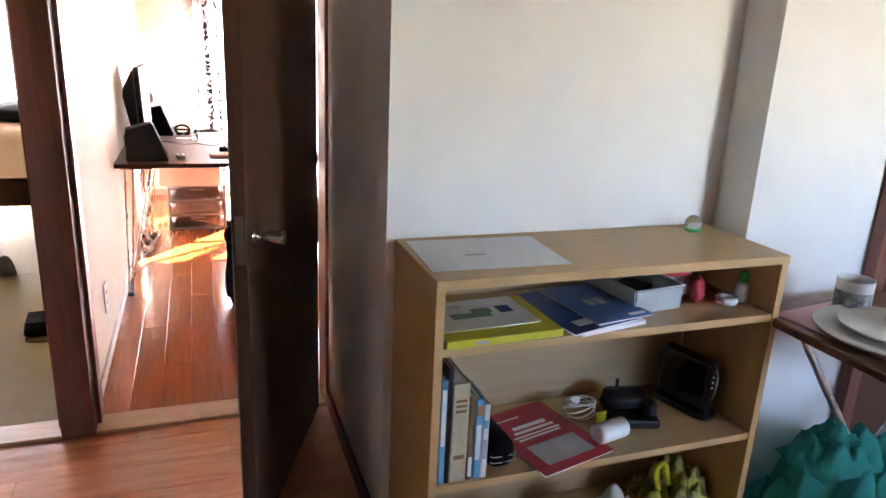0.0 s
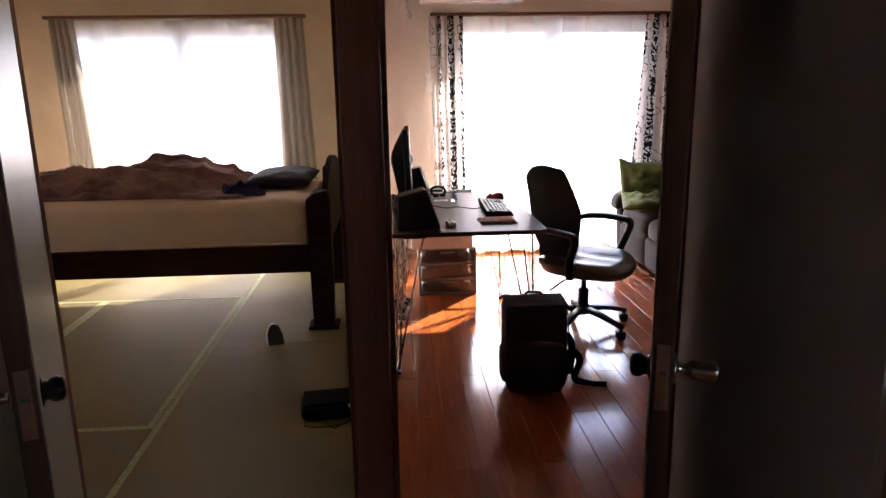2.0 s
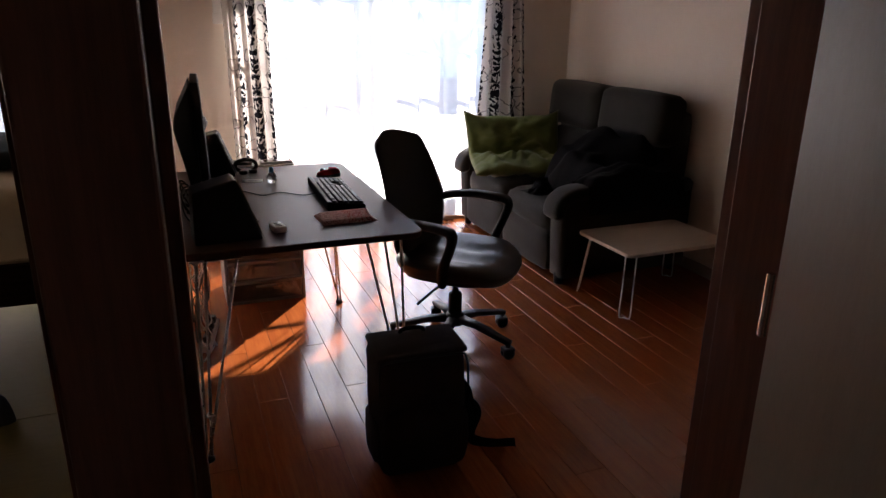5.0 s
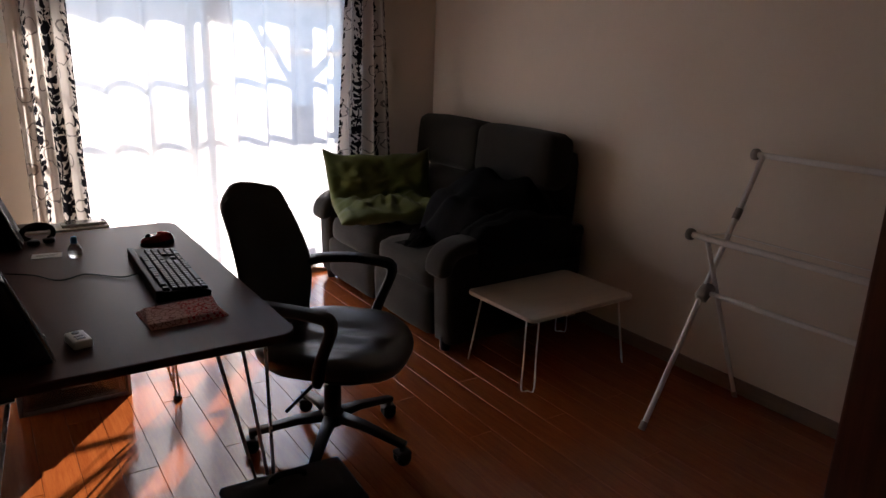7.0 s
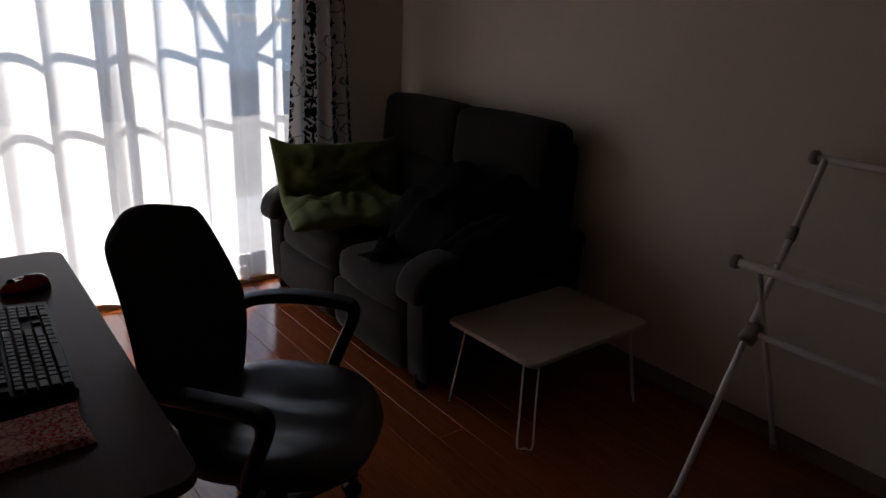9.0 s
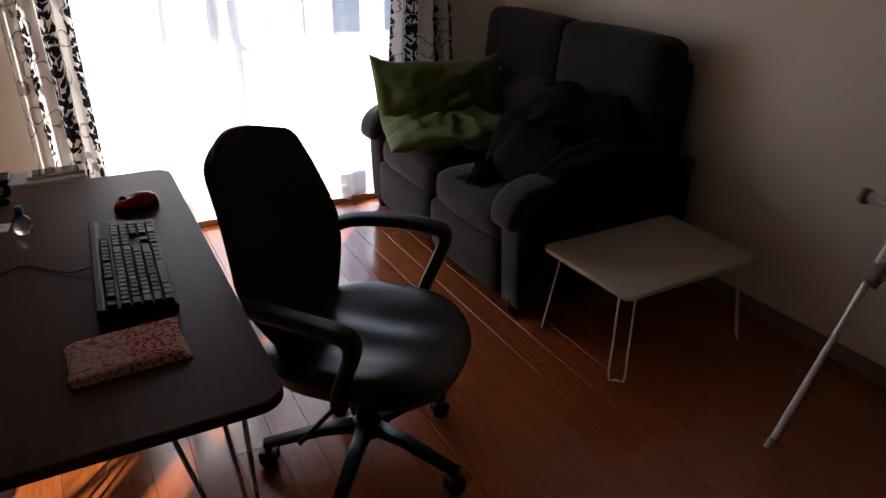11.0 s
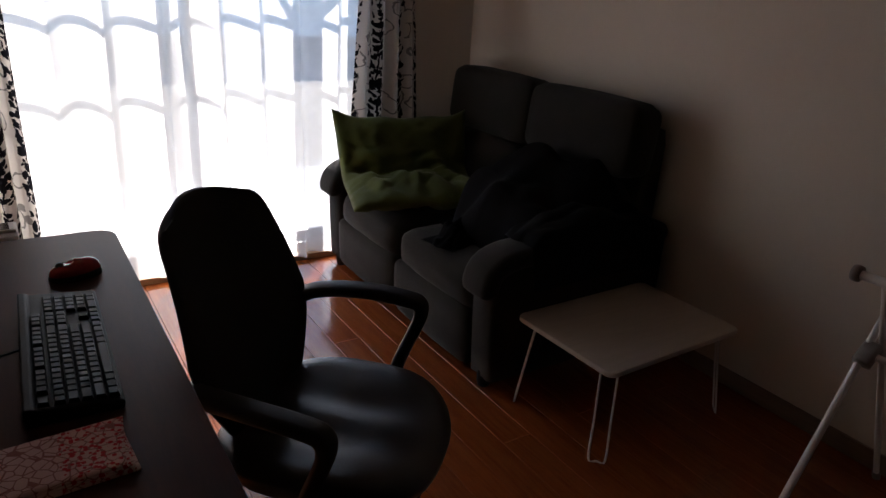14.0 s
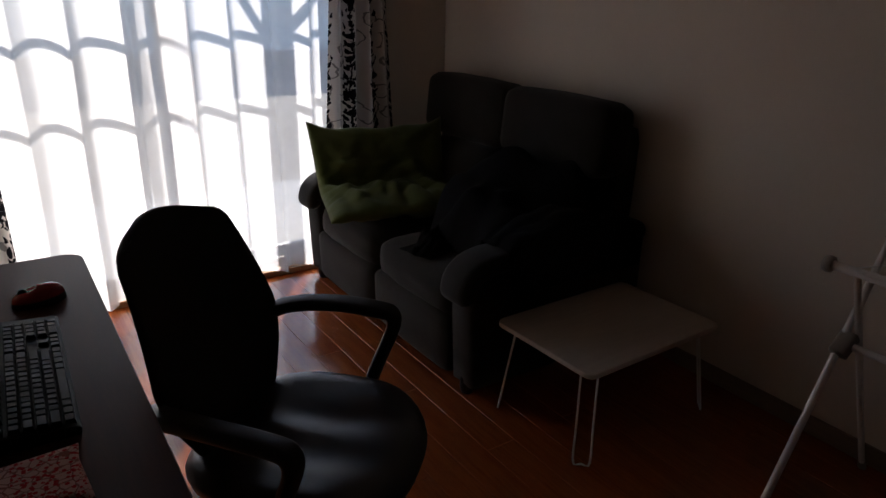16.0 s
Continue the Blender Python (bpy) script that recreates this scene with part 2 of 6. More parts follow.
def floral_cloth(name):
    """Cream curtain cloth printed with upright bands: black leaf print, then thin grey scroll lines on cream."""
    m = bpy.data.materials.new(name)
    m.use_nodes = True
    nt = m.node_tree
    link = nt.links.new
    nt.nodes.remove(nt.nodes["Principled BSDF"])
    out = nt.nodes["Material Output"]
    uv = node(nt, "ShaderNodeUVMap")

    def math_node(op, a, b):
        n = node(nt, "ShaderNodeMath")
        n.operation = op
        for k, v in enumerate((a, b)):
            if isinstance(v, (int, float)):
                n.inputs[k].default_value = v
            else:
                link(v, n.inputs[k])
        return n.outputs[0]

    warp = node(nt, "ShaderNodeTexNoise", Scale=16.0, Detail=2.0)
    link(uv.outputs[0], warp.inputs["Vector"])
    move = node(nt, "ShaderNodeVectorMath")
    move.operation = "MULTIPLY_ADD"
    move.inputs[1].default_value = (0.055, 0.055, 0.0)
    link(warp.outputs["Color"], move.inputs[0])
    link(uv.outputs[0], move.inputs[2])
    sep = node(nt, "ShaderNodeSeparateXYZ")
    link(move.outputs[0], sep.inputs[0])
    # distance from the stem of the nearest vine, so that the leaves mirror on both sides of it
    away = math_node("PINGPONG", sep.outputs["X"], 0.095)
    flat = node(nt, "ShaderNodeCombineXYZ")
    link(away, flat.inputs["X"])
    link(sep.outputs["Y"], flat.inputs["Y"])
    lean = node(nt, "ShaderNodeMapping")
    lean.inputs["Rotation"].default_value = (0, 0, radians(38))
    link(flat.outputs[0], lean.inputs["Vector"])
    narrow = node(nt, "ShaderNodeMapping")
    narrow.inputs["Scale"].default_value = (58.0, 30.0, 1.0)
    link(lean.outputs[0], narrow.inputs["Vector"])
    leaf = node(nt, "ShaderNodeTexVoronoi", Scale=1.0, Randomness=0.75)
    link(narrow.outputs[0], leaf.inputs["Vector"])
    inside_leaf = math_node("LESS_THAN", leaf.outputs["Distance"], 0.60)
    stem = math_node("LESS_THAN", away, 0.0035)
    black_band = math_node("LESS_THAN", away, 0.040)
    line = node(nt, "ShaderNodeTexVoronoi", Scale=10.0)
    link(move.outputs[0], line.inputs["Vector"])
    ring_line = math_node("LESS_THAN", math_node("ABSOLUTE", math_node("SUBTRACT", line.outputs["Distance"], 0.36), 0.0), 0.030)
    a = math_node("MULTIPLY", math_node("MAXIMUM", inside_leaf, stem), black_band)
    b = math_node("MULTIPLY", math_node("MULTIPLY", ring_line, math_node("SUBTRACT", 1.0, black_band)), 0.65)
    ink = math_node("MAXIMUM", a, b)
    mixc = node(nt, "ShaderNodeMix")
    mixc.data_type = "RGBA"
    mixc.inputs["A"].default_value, mixc.inputs["B"].default_value = (0.66, 0.62, 0.58, 1), (0.012, 0.012, 0.016, 1)
    link(ink, mixc.inputs["Factor"])
    d = node(nt, "ShaderNodeBsdfDiffuse")
    t = node(nt, "ShaderNodeBsdfTranslucent")
    link(mixc.outputs["Result"], d.inputs["Color"])
    link(mixc.outputs["Result"], t.inputs["Color"])
    m1 = node(nt, "ShaderNodeMixShader", Fac=0.32)
    link(d.outputs[0], m1.inputs[1])
    link(t.outputs[0], m1.inputs[2])
    link(m1.outputs[0], out.inputs["Surface"])
    return m


def glass_sheet(name, tint=(0.97, 0.98, 0.98)):
    m = bpy.data.materials.new(name)
    m.use_nodes = True
    nt = m.node_tree
    nt.nodes.remove(nt.nodes["Principled BSDF"])
    p = node(nt, "ShaderNodeBsdfTransparent", Color=(*tint, 1))
    g = node(nt, "ShaderNodeBsdfGlossy", Roughness=0.02)
    fr = node(nt, "ShaderNodeFresnel", IOR=1.45)
    mx = node(nt, "ShaderNodeMixShader")
    nt.links.new(fr.outputs[0], mx.inputs["Fac"])
    nt.links.new(p.outputs[0], mx.inputs[1])
    nt.links.new(g.outputs[0], mx.inputs[2])
    nt.links.new(mx.outputs[0], nt.nodes["Material Output"].inputs["Surface"])
    return m


def clear_plastic(name, colour, rough, weight):
    m = plain(name, colour, rough)
    m.node_tree.nodes["Principled BSDF"].inputs["Transmission Weight"].default_value = weight
    return m


def tatami_surface(name, along_x):
    """Woven rush: fine ribs across the mat, straw colour with greener and browner stems."""
    m = surface(name, (0.15, 0.119, 0.047), (0.22, 0.178, 0.077), 0.68 if along_x else 0.62, 5.0, (2, 60, 2) if along_x else (60, 2, 2), bump=0.3, fine=40.0, spec=0.18)
    return m


sheer_mat = cloth_sheet("white_sheer", (0.95, 0.94, 0.93), 0.30, 0.80)
sheer_thin = cloth_sheet("thin_white_sheer", (0.93, 0.94, 0.98), 0.50, 0.80)
sheer_bed = cloth_sheet("ivory_sheer", (0.74, 0.73, 0.72), 0.16, 0.70)
floral_mat = floral_cloth("floral_curtain_cloth")
beige_drape = cloth_sheet("beige_drape", (0.36, 0.32, 0.265), 0.01, 0.10)
glass_mat = glass_sheet("window_glass")
drawer_clear = clear_plastic("smoky_clear_plastic", (0.55, 0.52, 0.52), 0.10, 0.85)
tray_clear = clear_plastic("frosted_plastic", (0.75, 0.80, 0.84), 0.35, 0.4)
bottle_clear = clear_plastic("clear_bottle", (0.85, 0.92, 0.95), 0.08, 0.85)
tatami_a = tatami_surface("tatami_rush", True)
tatami_b = tatami_surface("tatami_rush_turned", False)
heri_mat = surface("tatami_border_cloth", (0.19, 0.23, 0.075), (0.50, 0.50, 0.27), 0.8, 60.0, bump=0.3, fine=300.0)


# ---- mesh tools ----
def part(name, bm, material, parent=None, label="", smooth=False):
    """Links a bmesh as one mesh object, under a thing or a part where one is given."""
    me = bpy.data.meshes.new(name)
    bm.to_mesh(me)
    bm.free()
    for mm in material if isinstance(material, (list, tuple)) else (material,):
        me.materials.append(mm)
    if smooth:
        for p in me.polygons:
            p.use_smooth = True
    ob = new(name, me)
    if parent:
        ob.parent = parent
    if label:
        tagged(ob, label)
    return ob


def thing(name, label, category, at=(0, 0, 0), turn=0, group="", kind=""):
    """An empty at the base of a thing, under which its parts hang."""
    ob = new(name)
    ob.empty_display_size = 0.05
    ob.matrix_world = pose(*at, 0, 0, turn)
    return tagged(ob, label, category, group, kind)


def box(bm, x0, x1, y0, y1, z0, z1, bevel=0.0, seg=2, m=None):
    made = bmesh.ops.create_cube(bm, size=1.0)["verts"]
    for v in made:
        v.co = Vector(((x0 + x1) / 2 + v.co.x * (x1 - x0), (y0 + y1) / 2 + v.co.y * (y1 - y0), (z0 + z1) / 2 + v.co.z * (z1 - z0)))
    if m:
        bmesh.ops.transform(bm, matrix=m, verts=made)
    if bevel:
        edges = list({e for v in made for e in v.link_edges})
        bmesh.ops.bevel(bm, geom=edges, offset=bevel, segments=seg, profile=0.5, affect="EDGES")
    return bm


def boxed(*args, **kw):
    return box(bmesh.new(), *args, **kw)


def smooth_line(points, n=6):
    """Catmull-Rom points through the given ones."""
    p = [Vector(q) for q in points]
    p = [2 * p[0] - p[1], *p, 2 * p[-1] - p[-2]]
    out = []
    for i in range(1, len(p) - 2):
        for k in range(n):
            t = k / n
            a, b, c, d = p[i - 1:i + 3]
            out.append(0.5 * (2 * b + (c - a) * t + (2 * a - 5 * b + 4 * c - d) * t * t + (3 * b - a - 3 * c + d) * t ** 3))
    return out + [p[-2]]


def sweep(bm, points, section, up=(0, 0, 1), caps=True, scale=None):
    """A section, as (side, up) pairs, drawn along points."""
    pts = [Vector(q) for q in points]
    rings, ref = [], Vector(up)
    for i, q in enumerate(pts):
        way = (pts[min(i + 1, len(pts) - 1)] - pts[max(i - 1, 0)]).normalized()
        side = way.cross(ref)
        if side.length < 1e-4:
            side = way.cross(Vector((1, 0.3, 0)))
        side.normalize()
        top = side.cross(way).normalized()
        ref = top
        s = scale(i / max(1, len(pts) - 1)) if scale else 1.0
        rings.append([bm.verts.new(q + side * a * s + top * b * s) for a, b in section])
    n = len(section)
    for r0, r1 in zip(rings, rings[1:]):
        for k in range(n):
            bm.faces.new((r0[k], r0[(k + 1) % n], r1[(k + 1) % n], r1[k]))
    if caps:
        bm.faces.new(rings[0][::-1])
        bm.faces.new(rings[-1])
    return bm


def ring(r, n=10, rx=None):
    return [((rx or r) * math.cos(2 * math.pi * k / n), r * math.sin(2 * math.pi * k / n)) for k in range(n)]


def tube(bm, points, r, n=10, smooth=0, scale=None):
    return sweep(bm, smooth_line(points, smooth) if smooth else points, ring(r, n), scale=scale)


def rounded(w, h, r, n=4):
    out = []
    for cx, cy, a0 in ((w / 2 - r, h / 2 - r, 0), (-w / 2 + r, h / 2 - r, 90), (-w / 2 + r, -h / 2 + r, 180), (w / 2 - r, -h / 2 + r, 270)):
        out += [(cx + r * math.cos(radians(a0 + 90 * k / n)), cy + r * math.sin(radians(a0 + 90 * k / n))) for k in range(n + 1)]
    return out


def slab(bm, outline, z0, z1, edge=0.0):
    """A flat plate with the given outline and softened rims."""
    levels = [(z0, edge), (z0 + edge, 0), (z1 - edge, 0), (z1, edge)] if edge else [(z0, 0), (z1, 0)]
    c = Vector((sum(p[0] for p in outline) / len(outline), sum(p[1] for p in outline) / len(outline)))
    rings = []
    for z, inset in levels:
        row = []
        for x, y in outline:
            d = Vector((x, y)) - c
            d = d * (1 - inset / max(d.length, 1e-6))
            row.append(bm.verts.new((c.x + d.x, c.y + d.y, z)))
        rings.append(row)
    n = len(outline)
    for r0, r1 in zip(rings, rings[1:]):
        for k in range(n):
            bm.faces.new((r0[k], r0[(k + 1) % n], r1[(k + 1) % n], r1[k]))
    bm.faces.new(rings[0][::-1])
    bm.faces.new(rings[-1])
    return bm


def lathe(bm, profile, n=20, at=(0, 0, 0)):
    rings = [[bm.verts.new((at[0] + r * math.cos(2 * math.pi * k / n), at[1] + r * math.sin(2 * math.pi * k / n), at[2] + z)) for k in range(n)] for r, z in profile]
    for r0, r1 in zip(rings, rings[1:]):
        for k in range(n):
            bm.faces.new((r0[k], r0[(k + 1) % n], r1[(k + 1) % n], r1[k]))
    bm.faces.new(rings[0][::-1])
    bm.faces.new(rings[-1])
    return bm


def grid(bm, nu, nv, place, uv=None, closed_u=False):
    """A sheet of nu by nv cells whose corners place(u, v) gives."""
    rows = [[bm.verts.new(place(i / nu, j / nv)) for i in range(nu + (0 if closed_u else 1))] for j in range(nv + 1)]
    lay = bm.loops.layers.uv.verify() if uv else None
    count = nu
    for j in range(nv):
        for i in range(count):
            k = (i + 1) % len(rows[j])
            f = bm.faces.new((rows[j][i], rows[j][k], rows[j + 1][k], rows[j + 1][i]))
            if uv:
                for loop, (a, b) in zip(f.loops, ((i, j), (i + 1, j), (i + 1, j + 1), (i, j + 1))):
                    loop[lay].uv = uv(a / nu, b / nv)
    return bm


def wob(x, y=0.0, z=0.0):
    return noise.noise(Vector((x, y, z)))


def pillow(bm, w, d, h, puff=0.35, n=22, seed=0.0, wrinkle=0.006, flat=0.0):
    """A stuffed cushion: two bulging faces that meet in a seam, with creases."""
    def face(sign):
        def place(u, v):
            a, b = 2 * u - 1, 2 * v - 1
            bulge = max(0.0, (1 - abs(a) ** 2.6)) ** puff * max(0.0, (1 - abs(b) ** 2.6)) ** puff
            pull = 1 - 0.06 * (1 - abs(a)) * abs(b) ** 3 - 0.0
            pull2 = 1 - 0.06 * (1 - abs(b)) * abs(a) ** 3
            z = sign * h / 2 * bulge * (1 - flat * (sign < 0))
            z += bulge * wrinkle * (wob(a * 3 + seed, b * 3, seed) + 0.6 * wob(a * 9, b * 5 + seed, 3))
            return (a * w / 2 * pull2, b * d / 2 * pull, z)
        return place
    grid(bm, n, n, face(1))
    grid(bm, n, n, face(-1))
    bmesh.ops.remove_doubles(bm, verts=bm.verts, dist=0.0008)
    bmesh.ops.recalc_face_normals(bm, faces=bm.faces)
    return bm


def upholstery(bm, w, d, h, r=0.05, n=10, crown=0.015, seed=0.0):
    """A padded block with generous rounding and a slightly crowned, uneven skin."""
    box(bm, -w / 2, w / 2, -d / 2, d / 2, 0, h)
    bmesh.ops.subdivide_edges(bm, edges=bm.edges, cuts=n, use_grid_fill=True)
    for v in bm.verts:
        q = v.co
        inner = Vector((max(-w / 2 + r, min(w / 2 - r, q.x)), max(-d / 2 + r, min(d / 2 - r, q.y)), max(r, min(h - r, q.z))))
        off = q - inner
        if off.length > 1e-6:
            v.co = inner + off.normalized() * r
        a, b, c = q.x / (w / 2), q.y / (d / 2), (q.z - h / 2) / (h / 2)
        grow = crown * (1 + 0.5 * wob(a * 1.7 + seed, b * 1.7, c * 1.7))
        v.co += Vector((a * (1 - b * b) * (1 - c * c), b * (1 - a * a) * (1 - c * c), c * (1 - a * a) * (1 - b * b))) * grow
    return bm


def heap(bm, w, d, h, seed, n=44, fold=0.05, freq=5.0, edge=2.2):
    """Crumpled cloth lying in a heap, with folds and a ragged rim; it closes on its support."""
    def place(u, v):
        a, b = 2 * u - 1, 2 * v - 1
        r = (abs(a) ** edge + abs(b) ** edge) ** (1 / edge)
        lump = max(0.0, 1 - r ** 2.2) ** 0.6
        f = abs(wob(a * freq * 0.5 + seed, b * freq * 0.5, seed * 1.3)) * 2 - 0.35
        g = wob(a * freq + seed * 2, b * freq, 4.0)
        z = h * lump * (0.75 + 0.5 * wob(a * 1.4 + seed, b * 1.4, 1.0)) + fold * (f + 0.5 * g) * min(1.0, lump * 3)
        k = 1 + 0.14 * wob(math.atan2(b, a) * 1.5 + seed, seed, 2.0)
        return (a * w / 2 * k, b * d / 2 * k, max(0.003, z))
    grid(bm, n, n, place)
    return bm


def solid(ob, thickness, offset=1.0):
    mod = ob.modifiers.new("thickness", "SOLIDIFY")
    mod.thickness, mod.offset = thickness, offset
    return ob

# ---- structure ----
WALL_Y, RIGHT_X, CEIL = 6.17, 2.37, 2.42


def shell(name, boxes, material, label, category="wall"):
    bm = bmesh.new()
    for b in boxes:
        box(bm, *b)
    return tagged(part(name, bm, material), label, category, kind="structure")


def wall_with_openings(name, x0, x1, y0, y1, z1, openings, material, label):
    """A wall along x with openings (left, right, sill, head) that go through it."""
    boxes, x = [], x0
    for a, b, s, t in openings:
        boxes.append((x, a, y0, y1, 0, z1))
        if s > 0:
            boxes.append((a, b, y0, y1, 0, s))
        boxes.append((a, b, y0, y1, t, z1))
        x = b
    boxes.append((x, x1, y0, y1, 0, z1))
    return shell(name, boxes, material, label)


# window wall: one stretch for each room
wall_with_openings("wall_window_study", -0.43, RIGHT_X + 0.12, WALL_Y, 6.32, CEIL, [(0.10, 1.80, 0.03, 1.84)], wallpaper, "cream wallpapered wall with a tall sliding window")
wall_with_openings("wall_window_bedroom", -3.40, -0.43, WALL_Y, 6.32, CEIL, [(-2.80, -1.10, 0.03, 1.84)], sand_wall, "beige plastered wall with a sliding window")
shell("wall_right", [(RIGHT_X, RIGHT_X + 0.12, 2.42, WALL_Y, 0, CEIL)], wallpaper, "plain cream wallpapered side wall")
shell("wall_between_study_side", [(-0.430, -0.388, 2.42, WALL_Y, 0, CEIL)], wallpaper, "cream wallpapered wall between the two rooms")
shell("wall_between_bedroom_side", [(-0.470, -0.430, 2.42, WALL_Y, 0, CEIL)], sand_wall, "beige plastered wall between the two rooms")
shell("wall_bedroom_left", [(-3.40, -3.28, 2.42, WALL_Y, 0, CEIL)], sand_wall, "beige plastered bedroom side wall")
# partition between hall and rooms, over and beside the two doorways
shell("wall_partition_left", [(-3.40, -1.30, 2.285, 2.415, 0, CEIL)], sand_wall, "beige plastered partition wall beside the bedroom doorway")
shell("wall_partition_over_doors", [(-1.30, 0.455, 2.285, 2.415, 2.04, CEIL)], kitchen_wall, "off-white wall above the two doorways")
# mostly unseen wall; dark brown chosen to hold back bounced window light
shell("wall_partition_right", [(0.458, RIGHT_X + 0.12, 2.30, 2.416, 0, CEIL), (0.601, RIGHT_X, 2.416, 2.514, 0, CEIL)], door_wood, "plain wall beside the study doorway, coloured dark to cut bounced light")
# hall: the return beside the door, the niche of the bookcase, the pier to its side
shell("wall_return", [(0.440, 0.56, 1.482, 2.298, 0, CEIL)], kitchen_wall, "narrow off-white return wall behind the open door")
shell("wall_niche", [(0.56, 1.425, 1.482, 1.60, 0, CEIL)], kitchen_wall, "white wall of the niche behind the bookcase")
shell("wall_pier", [(1.425, 3.3, 1.345, 1.60, 0, CEIL)], kitchen_wall, "white wall pier beside the bookcase")
shell("wall_kitchen_right", [(3.3, 3.42, -2.0, 1.345, 0, CEIL)], kitchen_wall, "white kitchen side wall")
wall_with_openings("wall_kitchen_back", -2.4, 3.42, -2.12, -2.0, CEIL, [(2.22, 3.18, 1.12, 1.80)], kitchen_wall, "white kitchen wall with a window")
shell("wall_kitchen_left", [(-2.4, -2.28, -2.0, 2.285, 0, CEIL)], kitchen_wall, "white wall of the hall")
shell("ceiling", [(-3.40, 3.42, -2.12, 6.32, CEIL, CEIL + 0.12)], ceiling_mat, "unseen ceiling, toned dark brown to cut bounced light", "ceiling")

# dark flat panel with a casing on the kitchen wall beyond the side table
cased_panel = thing("dark_cased_panel", "dark brown flat panel in a casing on the kitchen wall behind the side table", "door", (1.895, 1.345, 0), kind="structure")
part("panel", boxed(0.05, 0.83, -0.030, -0.002, 0.012, 1.985, bevel=0.003), door_wood, cased_panel)
for args in ((0.0, 0.048, -0.042, -0.001, 0.0, 2.04), (0.832, 0.88, -0.042, -0.001, 0.0, 2.04), (0.048, 0.832, -0.042, -0.001, 1.99, 2.04)):
    part("casing", boxed(*args, bevel=0.003), dark_wood, cased_panel)

# trims
shell("baseboard_right", [(RIGHT_X - 0.010, RIGHT_X - 0.0005, 2.516, WALL_Y, 0.0, 0.065)], base_mat, "taupe baseboard along the cream wall", "baseboard")
shell("baseboard_between", [(-0.3875, -0.378, 2.42, WALL_Y, 0.0, 0.05)], white_paint, "white baseboard along the cream wall", "baseboard")
shell("baseboard_return", [(0.430, 0.4395, 1.49, 2.27, 0.0, 0.07)], dark_wood, "dark brown baseboard behind the door", "baseboard")
shell("baseboard_window", [(-0.378, 0.06, WALL_Y - 0.009, WALL_Y - 0.0005, 0, 0.05), (1.84, RIGHT_X - 0.010, WALL_Y - 0.009, WALL_Y - 0.0005, 0, 0.05)], base_mat, "taupe baseboard under the curtains", "baseboard")

# dark timber of the two doorways
frame_thing = thing("door_frame", "dark stained timber frame of two adjoining doorways", "door frame", kind="structure")
part("post", boxed(-0.478, -0.372, 2.272, 2.425, 0, CEIL - 0.01, bevel=0.004), dark_wood, frame_thing)
part("door_stop", boxed(-0.3715, -0.357, 2.33, 2.40, 0.012, 2.03, bevel=0.002), dark_wood, frame_thing)
part("door_stop", boxed(-0.493, -0.4785, 2.33, 2.40, 0.012, 2.03, bevel=0.002), dark_wood, frame_thing)
part("jamb", boxed(0.428, 0.455, 2.272, 2.425, 0, 2.04, bevel=0.003), dark_wood, frame_thing)
part("jamb", boxed(-1.302, -1.262, 2.272, 2.345, 0, 2.04, bevel=0.003), dark_wood, frame_thing)
part("casing", boxed(0.498, 0.600, 2.4165, 2.519, 0, CEIL - 0.01, bevel=0.003), dark_wood, frame_thing)
part("lintel", boxed(-0.372, 0.428, 2.272, 2.425, 2.0, 2.04, bevel=0.003), dark_wood, frame_thing)
part("lintel", boxed(-1.262, -0.478, 2.272, 2.425, 2.0, 2.04, bevel=0.003), dark_wood, frame_thing)
part("strike_plate", boxed(-0.3719, -0.3705, 2.29, 2.315, 0.84, 0.94), chrome, frame_thing, "brushed metal strike plate")
tagged(part("threshold_study", boxed(-0.372, 0.428, 2.275, 2.395, -0.01, 0.012, bevel=0.003), light_sill), "worn pale wooden threshold of the study", "threshold", kind="structure")
tagged(part("threshold_bedroom", boxed(-1.262, -0.478, 2.275, 2.395, -0.01, 0.012, bevel=0.003), light_sill), "worn pale wooden threshold of the bedroom", "threshold", kind="structure")


